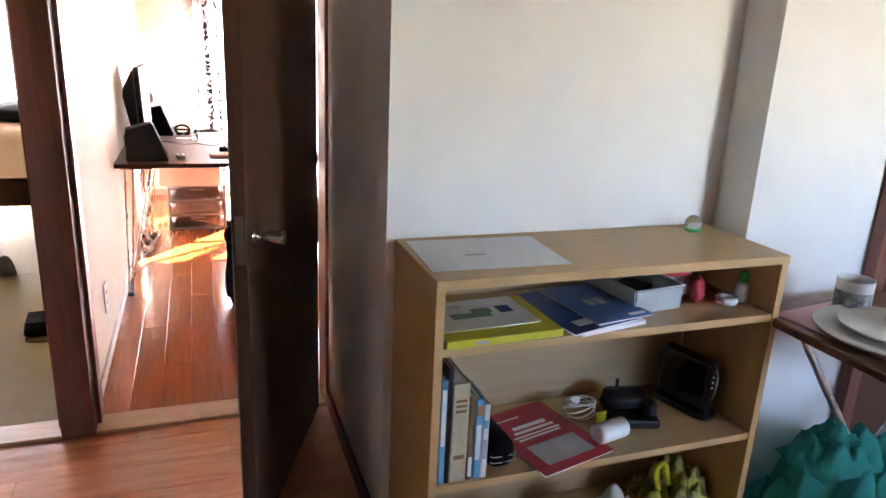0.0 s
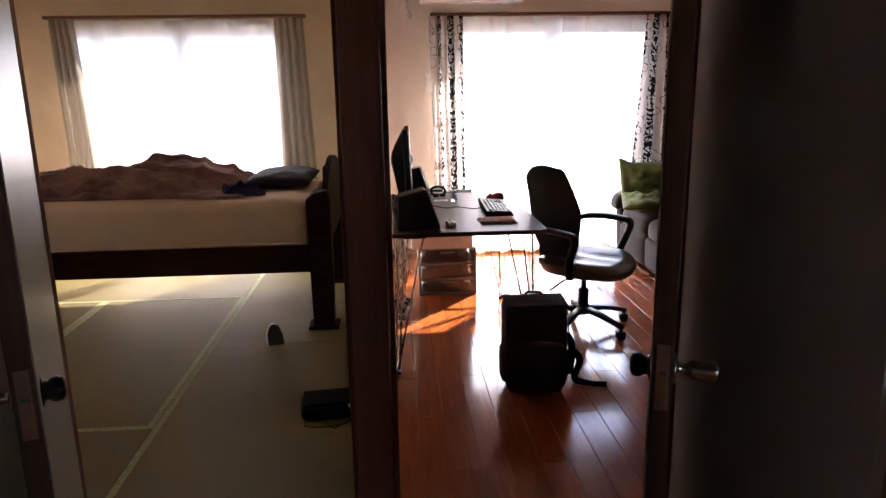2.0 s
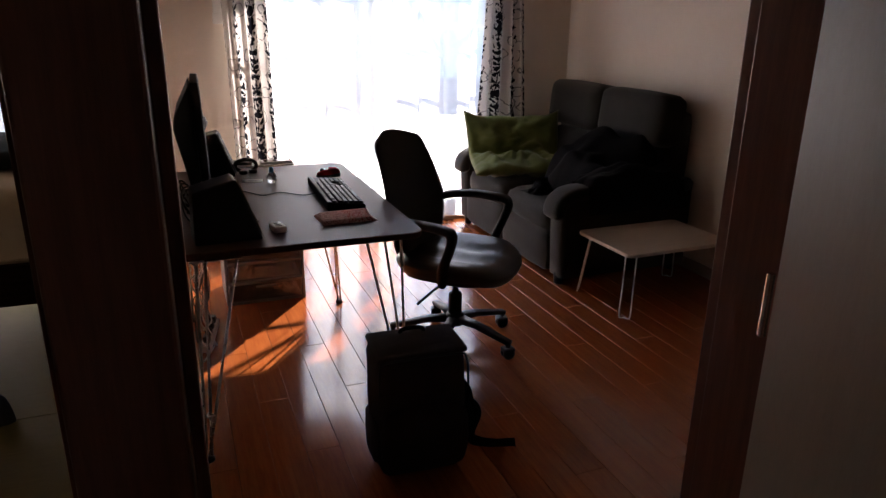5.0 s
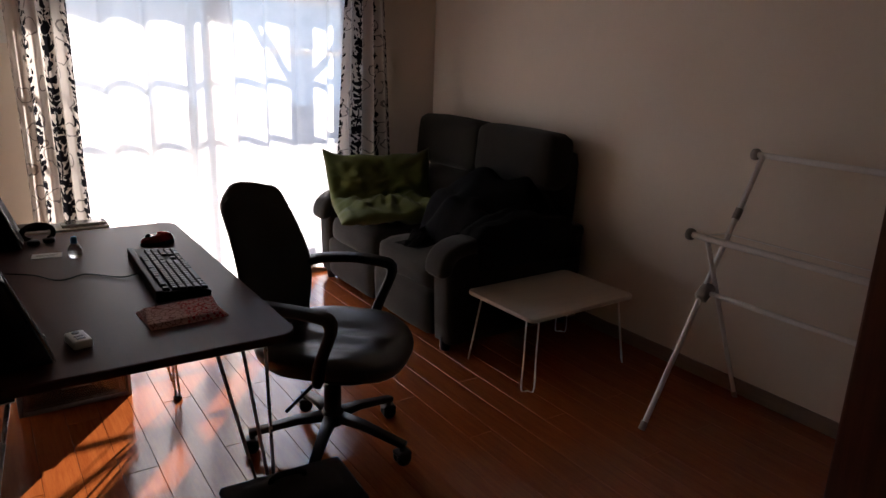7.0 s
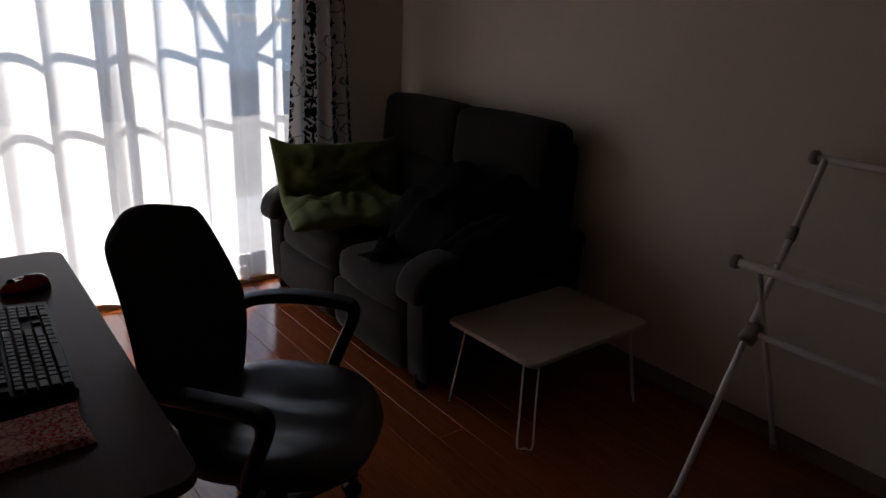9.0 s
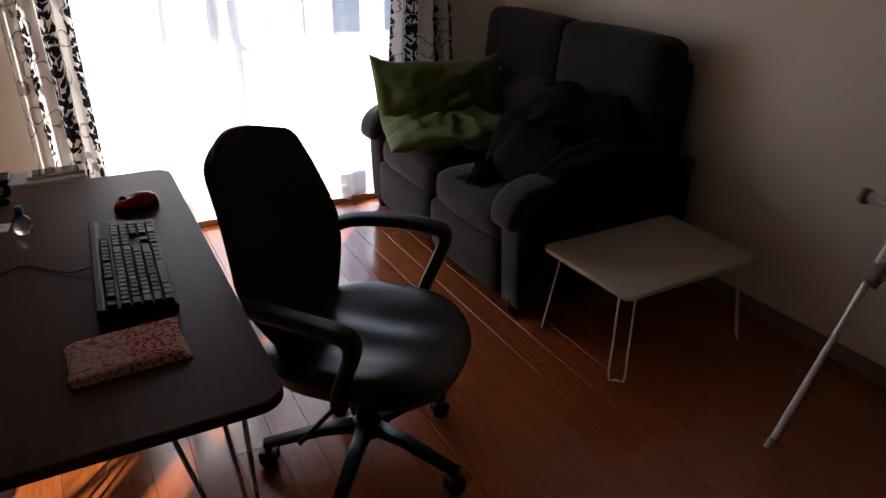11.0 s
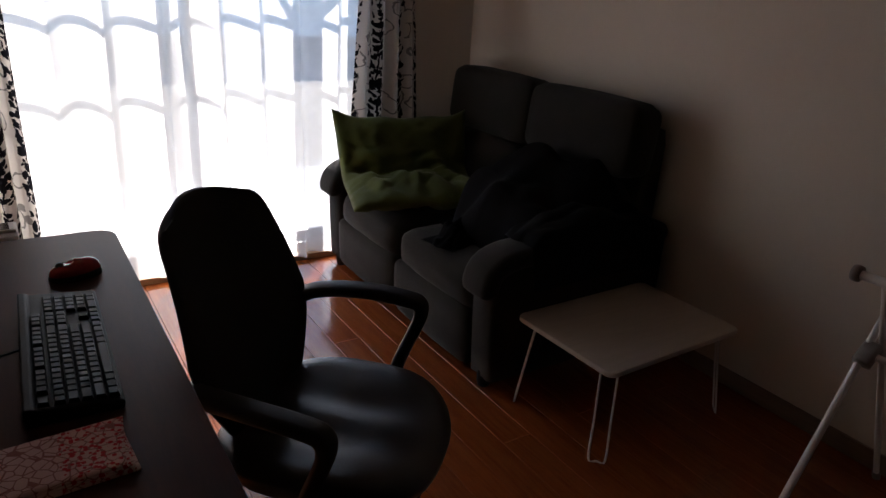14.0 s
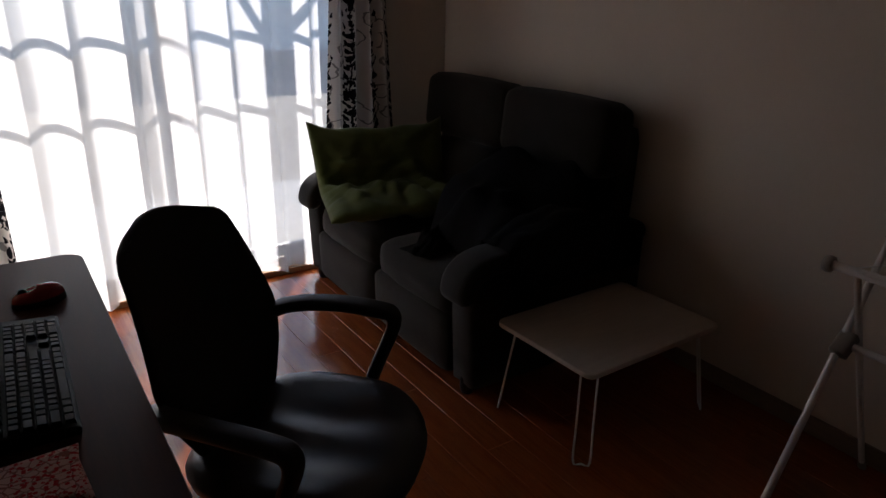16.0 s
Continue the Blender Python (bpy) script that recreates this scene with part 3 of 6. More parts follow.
def room_door(label, at, turn, mirrored, hall_side=-1, pale_face=False):
    """A hinged door leaf, hinge at the origin, closed along +x; a knob on each face, three hinges."""
    d = thing("door_leaf", label, "door", at, turn)
    s = -1 if mirrored else 1
    w, t = 0.772 * s, 0.036
    x0, x1 = min(0.014 * s, w), max(0.014 * s, w)
    part("panel", boxed(x0, x1, -t / 2, t / 2, 0.016, 1.99, bevel=0.002), door_wood, d)
    if pale_face:
        y0, y1 = sorted((-hall_side * (t / 2 + 0.0005), -hall_side * (t / 2 + 0.0025)))
        part("room_face", boxed(x0 + 0.002, x1 - 0.002, y0, y1, 0.018, 1.988), door_pale, d, "room face in paler greige, window sheen put into the colour")
    part("latch_plate", boxed(w - 0.001, w + 0.0012, -0.011, 0.011, 0.825, 0.945), chrome, d, "brushed metal latch plate")
    part("latch", boxed(min(w, w + 0.008 * s), max(w, w + 0.008 * s), -0.006, 0.006, 0.872, 0.894, bevel=0.001), chrome, d)
    outer = [(0.028, 0.0), (0.028, 0.003), (0.024, 0.006), (0.010, 0.008), (0.0095, 0.022), (0.014, 0.027), (0.0165, 0.032), (0.0185, 0.068), (0.0175, 0.074), (0.012, 0.0765)]
    inner = [(0.028, 0.0), (0.028, 0.003), (0.018, 0.006), (0.016, 0.012), (0.021, 0.018), (0.0225, 0.026), (0.020, 0.034), (0.012, 0.038)]
    for side in (-1, 1):
        bm = bmesh.new()
        kx = w - 0.058 * s
        lathe(bm, outer if side == hall_side else inner, 24)
        bmesh.ops.transform(bm, matrix=Matrix.Translation((kx, side * t / 2, 0.882)) @ Euler((radians(-90 * side), 0, 0)).to_matrix().to_4x4(), verts=bm.verts)
        part("knob", bm, chrome if side == hall_side else dark_metal, d, "brushed nickel knob" if side == hall_side else "dark bronze knob", smooth=True)
    for z in (0.22, 1.0, 1.78):
        bm = tube(bmesh.new(), [(0.0, t / 2 * -1 - 0.003, z - 0.045), (0.0, t / 2 * -1 - 0.003, z + 0.045)], 0.006, 10)
        part("hinge", bm, chrome, d, "metal butt hinge")
    return d


room_door("dark brown veneered door standing open beside the bookcase", (0.386, 2.266, 0), 180 + 68.0, False, 1, True)
room_door("dark brown veneered door of the bedroom standing open", (-1.255, 2.262, 0), -66.5, False, -1, True)


# ---- windows and curtains ----
def sliding_window(name, x0, x1, label):
    w = thing(name, label, "window", ((x0 + x1) / 2, 6.25, 0.03), kind="structure")
    h, half = 1.81, (x1 - x0) / 2
    f = 0.026
    for args in ((-half, half, -0.06, 0.06, 0, 0.03), (-half, half, -0.06, 0.06, h - 0.03, h), (-half, -half + 0.03, -0.06, 0.06, 0.03, h - 0.03), (half - 0.03, half, -0.06, 0.06, 0.03, h - 0.03)):
        part("window_frame", boxed(*args, bevel=0.002), alu, w)
    for k, (a, b, y) in enumerate(((-half + 0.03, 0.03, -0.025), (-0.03, half - 0.03, 0.02))):
        sash = bmesh.new()
        for args in ((a, b, y - 0.015, y + 0.015, 0.03, 0.03 + f * 1.6), (a, b, y - 0.015, y + 0.015, h - 0.03 - f, h - 0.03), (a, a + f, y - 0.015, y + 0.015, 0.03 + f * 1.6, h - 0.03 - f), (b - f, b, y - 0.015, y + 0.015, 0.03 + f * 1.6, h - 0.03 - f)):
            box(sash, *args, bevel=0.002)
        s = part("sash", sash, alu, w)
        pane = part("pane", boxed(a + f - 0.004, b - f + 0.004, y - 0.002, y + 0.002, 0.03 + f * 1.6 - 0.004, h - 0.03 - f + 0.004), glass_mat, s, "clear window glass")
        pane.visible_shadow = False
    return w


sliding_window("window_1", 0.10, 1.80, "tall aluminium sliding window behind sheer curtains")
sliding_window("window_2", -2.80, -1.10, "aluminium sliding window of the bedroom")
shell("window_sill_study", [(0.10, 1.80, 6.10, 6.19, -0.004, 0.028)], light_sill, "pale wooden sill of the sliding window", "window sill")
shell("window_sill_bedroom", [(-2.80, -1.10, 6.14, 6.19, -0.004, 0.028)], light_sill, "pale wooden sill of the bedroom window", "window sill")


def curtain(name, label, material, x0, x1, y, z0, z1, folds, amp, group, flare=(0, 0), seed=0.0, header=0.0, nv=22, per=14, pleat=0.0):
    """A hanging cloth with soft folds that wander a little towards the hem, and a gathered heading; pleat skews broad lobes between sharp ridges."""
    length = (x1 - x0) * (1 + 2.2 * amp * folds / (x1 - x0))

    def place(u, v):
        drop = 1 - v
        a = x0 - flare[0] * drop
        b = x1 + flare[1] * drop
        ph = 2 * math.pi * folds * u + 0.9 * wob(u * 3 + seed, drop * 0.6, seed) + seed
        k = amp * (0.55 + 0.45 * drop) * (1 + 0.5 * wob(u * folds * 0.7 + seed, drop * 0.8, 5.0))
        if pleat:
            p = (ph / (2 * math.pi)) % 1.0
            yy = y + k * (2 * abs(math.sin(math.pi * p ** pleat)) ** 0.8 - 1.2) + 0.006 * wob(u * 8, v * 5, seed)
        else:
            yy = y + k * math.sin(ph) + 0.25 * k * math.sin(2 * ph + 1.1) + 0.006 * wob(u * 8, v * 5, seed)
        xx = a + (b - a) * u + 0.35 * k * math.cos(ph) + 0.008 * drop * wob(u * 5 + seed, v * 3, 1.0)
        return (xx - x0, yy - y, z0 + (z1 - z0) * v - 0.006 * drop * drop * math.sin(ph))
    c = thing(name, label, "curtain", (x0, y, 0), group=group)
    bm = grid(bmesh.new(), folds * per, nv, place, uv=lambda u, v: (u * length, v * (z1 - z0)))
    part("cloth", bm, material, c, smooth=True)
    if header:
        bm = grid(bmesh.new(), folds * per, 2, lambda u, v: Vector(place(u, 1 - header * (1 - v) / (z1 - z0))) + Vector((0, -0.004, 0.0)), uv=lambda u, v: (u * length, z1 - z0 - header * (1 - v)))
        part("heading_tape", bm, material, c, smooth=True)
    return c


curtain("sheer_curtain", "white sheer curtain, sunlit, over half of the study window", sheer_mat, 0.12, 1.00, 6.080, 0.02, 1.895, 4, 0.040, "sheer curtains", seed=0.4, header=0.06, nv=30, per=28, pleat=1.0)
curtain("sheer_curtain", "white sheer curtain, sunlit, beside the green cushion", sheer_thin, 0.88, 1.80, 6.105, 0.02, 1.895, 5, 0.036, "sheer curtains", seed=2.1, header=0.06, nv=30, per=28, pleat=0.6)
curtain("floral_curtain", "cream curtain with black leaf print gathered beside the desk", floral_mat, -0.045, 0.215, 6.020, 0.03, 1.90, 4, 0.034, "floral curtains", flare=(-0.03, 0.02), seed=1.0, header=0.05, per=18)
curtain("floral_curtain", "cream curtain with black leaf print gathered beside the sofa", floral_mat, 1.675, 1.90, 6.020, 0.03, 1.90, 4, 0.034, "floral curtains", flare=(0.10, 0.12), seed=3.0, header=0.05, per=18)
curtain("sheer_curtain", "ivory sheer curtain over the bedroom window, backlit", sheer_bed, -2.76, -1.90, 6.085, 0.02, 1.895, 6, 0.02, "bedroom sheers", seed=5.0, header=0.06)
curtain("sheer_curtain", "ivory sheer curtain over the bedroom window near the pillow", sheer_bed, -1.99, -1.12, 6.105, 0.02, 1.895, 6, 0.02, "bedroom sheers", seed=6.3, header=0.06)
curtain("beige_curtain", "plain beige curtain gathered at the bedroom window", beige_drape, -2.88, -2.70, 6.05, 0.03, 1.90, 4, 0.034, "beige curtains", flare=(-0.02, 0.10), seed=7.0, per=16)
curtain("beige_curtain", "plain beige curtain gathered near the pillow", beige_drape, -1.22, -1.00, 6.05, 0.03, 1.90, 4, 0.034, "beige curtains", flare=(0.0, 0.06), seed=8.0, per=16)


def curtain_rail(x0, x1, label):
    r = thing("curtain_rail", label, "curtain rail", ((x0 + x1) / 2, 6.09, 1.915))
    h = (x1 - x0) / 2
    part("rail", boxed(-h, h, -0.055, 0.03, -0.012, 0.012, bevel=0.003), rod_wood, r)
    for x in (-h + 0.15, 0, h - 0.15):
        part("bracket", boxed(x - 0.012, x + 0.012, 0.025, 0.0795, -0.01, 0.01, bevel=0.002), white_paint, r)
    return r


curtain_rail(-0.03, 1.90, "brown wooden curtain rail over the study window")
curtain_rail(-2.90, -0.985, "brown wooden curtain rail over the bedroom window")


# ---- outside: ground, eave, post with brace, poles ----
tagged(part("ground", boxed(-300, 300, 6.33, 600, -0.75, -0.45), ground_mat), "bare dry garden ground outside", "ground", kind="structure")
tagged(part("veranda_floor", boxed(-4.2, 3.4, 6.33, 8.2, -0.45, -0.10, bevel=0.01), concrete_mat), "pale concrete veranda slab outside the windows", "veranda floor", kind="structure")
# added backdrop: hides the horizon and sets the brightness seen through the sheers
house = thing("garden_backdrop", "plain pale backdrop block added to hide the horizon behind the sheers", "house", (0.5, 24.0, -0.45))
part("wall", boxed(-20, 20, 0, 7, 0, 6.4), surface("pale_backdrop_grey", (0.76, 0.78, 0.81), (0.83, 0.85, 0.87), 0.9, 0.6, bump=0.2, fine=20.0), house)
part("roof", boxed(-20.4, 20.4, -0.5, 7.4, 6.4, 6.75, bevel=0.05), plain("backdrop_cap_grey", (0.10, 0.10, 0.11), 0.8), house)
eave = thing("veranda_roof", "timber veranda roof on a post with a diagonal brace", "veranda", (0, 7.25, -0.10), kind="structure")
part("roof_board", boxed(-4.2, 3.4, -0.92, 0.05, 2.51, 2.58), roof_mat, eave)
part("post", boxed(2.19, 2.29, -0.10, -0.04, 0, 2.51, bevel=0.004), tree_bark, eave)
part("post", boxed(-3.0, -2.89, -0.12, -0.01, 0, 2.51, bevel=0.004), tree_bark, eave)
bm = sweep(bmesh.new(), [(2.27, -0.06, 2.11), (2.62, -0.06, 2.49)], rounded(0.05, 0.05, 0.005, 1))
part("brace", bm, tree_bark, eave)
bm = sweep(bmesh.new(), [(2.20, -0.06, 2.11), (1.92, -0.06, 2.49)], rounded(0.03, 0.03, 0.005, 1))
part("brace", bm, tree_bark, eave)
for z in (1.655, 1.33):
    p = thing("laundry_pole", "grey metal laundry pole hung outside the window", "laundry pole", (0, 6.74, z), group="laundry poles")
    part("pole", tube(bmesh.new(), [(-0.30, 0, 0), (3.0, 0, 0)], 0.016, 12), alu, p)
    for x in (-0.25, 2.8):
        part("hanger", boxed(x - 0.012, x + 0.012, -0.02, 0.02, -0.02, 2.41 - z, bevel=0.003), alu, p)


# ---- study furniture ----
def hairpin_leg(parent, x, y, sx, sy, h):
    """Three bent steel rods that meet at a small foot, as hairpin legs do, with a cross tie."""
    foot = Vector((x, y, 0.012))
    tops = [Vector((x - sx * 0.02, y - sy * 0.015, h)), Vector((x - sx * 0.14, y - sy * 0.02, h)), Vector((x - sx * 0.05, y - sy * 0.13, h))]
    leg = part("leg", boxed(min(x, x - sx * 0.15), max(x, x - sx * 0.15), min(y, y - sy * 0.14), max(y, y - sy * 0.14), h - 0.004, h, bevel=0.001), steel, parent)
    for k, top in enumerate(tops):
        spread = Vector(((k - 1) * 0.008, (k % 2) * 0.008, 0))
        part("rod", tube(bmesh.new(), [foot + spread, top], 0.0048, 8), steel, leg, smooth=True)
    mids = [foot.lerp(t, 0.22) for t in tops]
    part("tie", tube(bmesh.new(), [mids[0], mids[1], mids[2], mids[0]], 0.003, 6), steel, leg)
    part("foot_cap", lathe(bmesh.new(), [(0.014, 0), (0.017, 0.004), (0.017, 0.014), (0.011, 0.020)], 14, (x, y, 0)), black_plastic, leg, "small black foot cap")


def desk():
    d = thing("desk", "dark brown desk on steel hairpin legs against the wall", "desk", (-0.012, 4.302, 0))
    part("desktop", slab(bmesh.new(), rounded(0.79, 1.24, 0.048, 6), 0.678, 0.70, 0.003), desk_mat, d)
    for x, y, sx, sy in ((-0.345, -0.63, -1, -1), (0.350, -0.57, 1, -1), (-0.345, 0.535, -1, 1), (0.345, 0.530, 1, 1)):
        hairpin_leg(d, x, y, sx, sy, 0.678)
    return d


desk()


def office_chair():
    c = thing("office_chair", "black office chair with mesh back and leather seat on casters", "chair", (0.719, 4.228, 0), 223)
    # star base with five arms and twin casters
    for k in range(5):
        a = radians(-222 - 58 + 72 * k)
        way = Vector((math.cos(a), math.sin(a), 0))
        bm = sweep(bmesh.new(), [way * 0.03 + Vector((0, 0, 0.115)), way * 0.12 + Vector((0, 0, 0.108)), way * 0.285 + Vector((0, 0, 0.072))], rounded(0.046, 0.030, 0.009, 3), scale=lambda t: 1.05 - 0.35 * t)
        part("base_arm", bm, black_plastic, c, smooth=True)
        m = Matrix.Translation(way * 0.275) @ Matrix.Rotation(a + 1.0 + k * 1.7, 4, "Z")
        caster = part("caster", tube(bmesh.new(), [way * 0.275 + Vector((0, 0, 0.045)), way * 0.275 + Vector((0, 0, 0.078))], 0.011, 10), black_plastic, c)
        for s in (-1, 1):
            bm = lathe(bmesh.new(), [(0.012, -0.010), (0.023, -0.009), (0.0255, -0.004), (0.0255, 0.004), (0.023, 0.009), (0.012, 0.010)], 20)
            bmesh.ops.transform(bm, matrix=m @ Matrix.Translation((0, s * 0.013, 0.0256)) @ Matrix.Rotation(radians(90), 4, "X"), verts=bm.verts)
            part("wheel", bm, black_plastic, caster, smooth=True)
        bm = boxed(-0.026, 0.026, -0.025, 0.025, 0.034, 0.052, bevel=0.008, m=m)
        part("hood", bm, black_plastic, caster)
    part("hub", lathe(bmesh.new(), [(0.036, 0.085), (0.042, 0.095), (0.042, 0.125), (0.034, 0.14)], 20), black_plastic, c, smooth=True)
    part("gas_column", lathe(bmesh.new(), [(0.030, 0.14), (0.030, 0.23), (0.026, 0.235), (0.0145, 0.24), (0.0145, 0.345)], 20), black_plastic, c, smooth=True)
    part("tilt_mechanism", boxed(-0.075, 0.075, -0.10, 0.09, 0.325, 0.365, bevel=0.012), black_plastic, c)
    part("lever", tube(bmesh.new(), [(0.06, 0.03, 0.345), (0.17, 0.03, 0.345), (0.235, 0.018, 0.335), (0.305, -0.028, 0.285)], 0.006, 8, 4), black_plastic, c, smooth=True)

    # padded seat: rounded outline, waterfall front, shallow dish
    def seat(u, v):
        a = 2 * math.pi * u
        r = min(1.0, v * 2) if v < 0.5 else 1.0
        ca, sa = math.cos(a), math.sin(a)
        n = 2.9
        k = (abs(ca) ** n + abs(sa) ** n) ** (-1 / n)
        rr = v / 0.62 if v < 0.62 else 1.0 - 0.06 * ((v - 0.62) / 0.38) ** 2 * 1.5
        x, y = 0.258 * k * ca * rr, 0.250 * k * sa * rr
        if y > 0:
            x *= 1 - 0.10 * (y / 0.245) ** 2
        top = 0.432 + 0.012 * (abs(x) / 0.25) ** 2 - 0.035 * max(0, (y - 0.08) / 0.17) ** 2 - 0.016 * max(0, 1 - (rr * 1.3) ** 2)
        top += 0.004 * wob(x * 14, y * 5, 1.0) + 0.005 * math.cos(x * 40) * max(0.0, 1 - (rr * 1.1) ** 2)
        if v < 0.62:
            edge = max(0.0, (v / 0.62 - 0.80) / 0.20)
            z = top - 0.022 * edge ** 2.5
        else:
            t = (v - 0.62) / 0.38
            z = top - 0.022 - 0.052 * t
        return (x, y + 0.02, z)
    bm = grid(bmesh.new(), 48, 26, seat, closed_u=True)
    bmesh.ops.remove_doubles(bm, verts=bm.verts, dist=0.0005)
    part("seat", bm, leather, c, "black leather seat with a soft shine", smooth=True)
    part("seat_shell", slab(bmesh.new(), [(x * 0.93, y * 0.93 + 0.02) for x, y in rounded(0.49, 0.48, 0.16, 8)], 0.352, 0.385, 0.012), black_plastic, c, smooth=True)

    # backrest: tall curved panel, widest a little below the middle, narrow at the foot
    def half_width(t):
        w = 0.150 + 0.096 * math.sin(min(1, t / 0.46) * math.pi / 2) ** 1.2 - 0.060 * max(0, (t - 0.46) / 0.54)
        for end in (t, 1 - t):
            if end < 0.10:
                w -= 0.052 * (1 - math.sqrt(max(0.0, 1 - (1 - end / 0.10) ** 2)))
        return w

    def back(side):
        def place(u, v):
            t = v
            s = 2 * u - 1
            w = half_width(t)
            rim = 1 - abs(s) ** 6
            thick = 0.016 * min(1.0, 0.25 + rim) * (0.4 + 0.6 * min(1, min(t, 1 - t) / 0.05))
            y = -0.182 - 0.155 * t + 0.04 * math.sin(t * math.pi) * 0.6 + 0.05 * s * s * (0.5 + t * 0.4)
            return (s * w - 0.006, y + side * thick, 0.40 + 0.506 * t + (0.011 - 0.026 * s * s) * t ** 6)
        return place
    bm = bmesh.new()
    grid(bm, 20, 56, back(1))
    grid(bm, 20, 56, back(-1))
    bm.verts.ensure_lookup_table()
    n, m_ = 21, 57
    rim = [j * n for j in range(m_)] + [(m_ - 1) * n + i for i in range(1, n)] + [j * n + n - 1 for j in range(m_ - 2, -1, -1)] + [i for i in range(n - 2, 0, -1)]
    off = n * m_
    for p, q in zip(rim, rim[1:] + rim[:1]):
        bm.faces.new((bm.verts[p], bm.verts[q], bm.verts[q + off], bm.verts[p + off]))
    bmesh.ops.recalc_face_normals(bm, faces=bm.faces)
    part("backrest", bm, black_mesh, c, "black mesh-covered backrest", smooth=True)
    part("back_support", sweep(bmesh.new(), smooth_line([(0, -0.06, 0.345), (0, -0.22, 0.350), (0, -0.275, 0.40), (0, -0.28, 0.50)], 5), rounded(0.075, 0.022, 0.008, 3)), black_plastic, c, smooth=True)
    for s in (-1, 1):
        pts = smooth_line([(s * 0.232, -0.220, 0.580), (s * 0.268, -0.15, 0.603), (s * 0.290, -0.03, 0.611), (s * 0.296, 0.085, 0.604), (s * 0.298, 0.114, 0.592), (s * 0.298, 0.118, 0.564), (s * 0.295, 0.106, 0.525), (s * 0.282, 0.075, 0.445), (s * 0.240, 0.055, 0.372), (s * 0.16, 0.03, 0.352)], 6)
        part("armrest", sweep(bmesh.new(), pts, rounded(0.054, 0.031, 0.012, 3), up=(0, 0, 1)), black_plastic, c, smooth=True)
    return c


office_chair()


def sofa():
    s = thing("sofa", "charcoal two-seat sofa with high back against the wall", "sofa", (1.90, 5.345, 0))
    # local x: -0.42 front, +0.43 wall; y: -0.70 near arm, +0.70 far arm

    def pad(name, w, d, h, at, r=0.06, tilt=0, crown=0.015, seed=0.0, label=""):
        bm = upholstery(bmesh.new(), w, d, h, r, crown=crown, seed=seed)
        bmesh.ops.transform(bm, matrix=Matrix.Translation(at) @ Matrix.Rotation(radians(tilt), 4, "Y"), verts=bm.verts)
        return part(name, bm, sofa_cloth, s, label, smooth=True)
    pad("base", 0.66, 1.14, 0.20, (0.01, 0, 0.06), 0.03, seed=0.3)
    for k, y in enumerate((-0.285, 0.285)):
        pad("seat_cushion", 0.70, 0.565, 0.17, (-0.055, y, 0.245), 0.06, seed=1.0 + k, crown=0.022)
        pad("leg_rest", 0.11, 0.562, 0.235, (-0.365, y, 0.045), 0.035, -2, seed=9.0 + k, crown=0.012)
        pad("lumbar_cushion", 0.20, 0.56, 0.32, (0.220, y, 0.36), 0.07, 10, seed=3.0 + k, crown=0.03)
        pad("head_cushion", 0.19, 0.615, 0.285, (0.288, y * 1.08, 0.705), 0.055, 6, seed=5.0 + k, crown=0.010)
    pad("back_frame", 0.14, 1.25, 0.83, (0.365, 0.015, 0.08), 0.055, 2, seed=7.0, crown=0.006)
    for y in (-0.635, 0.635):
        # arm with a rolled front, drawn as a profile along x
        prof = [(-0.40, 0.05), (-0.412, 0.30), (-0.412, 0.44), (-0.40, 0.47), (-0.36, 0.500), (-0.30, 0.515), (-0.20, 0.520), (0.10, 0.520), (0.40, 0.520), (0.42, 0.48), (0.42, 0.05)]
        line = smooth_line([(x, 0, z) for x, z in prof], 3)
        bm = bmesh.new()
        cuts = [(-0.070, 0.030), (-0.066, 0.012), (-0.050, 0.0), (0.0, -0.006), (0.050, 0.0), (0.066, 0.012), (0.070, 0.030)]
        rows = []
        for dy, shrink in cuts:
            rows.append([bm.verts.new((q.x - math.copysign(min(abs(q.x), shrink), q.x), y + dy, q.z - (shrink if q.z > 0.3 else 0))) for q in line])
        for r0, r1 in zip(rows, rows[1:]):
            for k in range(len(line)):
                kk = (k + 1) % len(line)
                bm.faces.new((r0[k], r0[kk], r1[kk], r1[k]))
        bm.faces.new(rows[0][::-1])
        bm.faces.new(rows[-1])
        bmesh.ops.recalc_face_normals(bm, faces=bm.faces)
        arm = part("arm", bm, sofa_cloth, s, smooth=True)
        # top pad that rolls over the front of the arm
        line = smooth_line([(0.40, y, 0.510), (0.10, y, 0.512), (-0.22, y, 0.508), (-0.34, y, 0.500), (-0.402, y, 0.468), (-0.424, y, 0.420), (-0.418, y, 0.380)], 5)
        pad_bm = sweep(bmesh.new(), line, rounded(0.164, 0.072, 0.034, 4), up=(0, 0, 1), scale=lambda t: 1.0 - 0.30 * max(0.0, (t - 0.9) / 0.1) ** 2)
        part("arm_pad", pad_bm, sofa_cloth, arm, smooth=True)
    for x in (-0.37, 0.37):
        for y in (-0.63, 0.63):
            part("foot", lathe(bmesh.new(), [(0.022, 0.0), (0.026, 0.02), (0.028, 0.065)], 14, (x, y, 0)), black_plastic, s, "short black foot")
    return s


sofa()


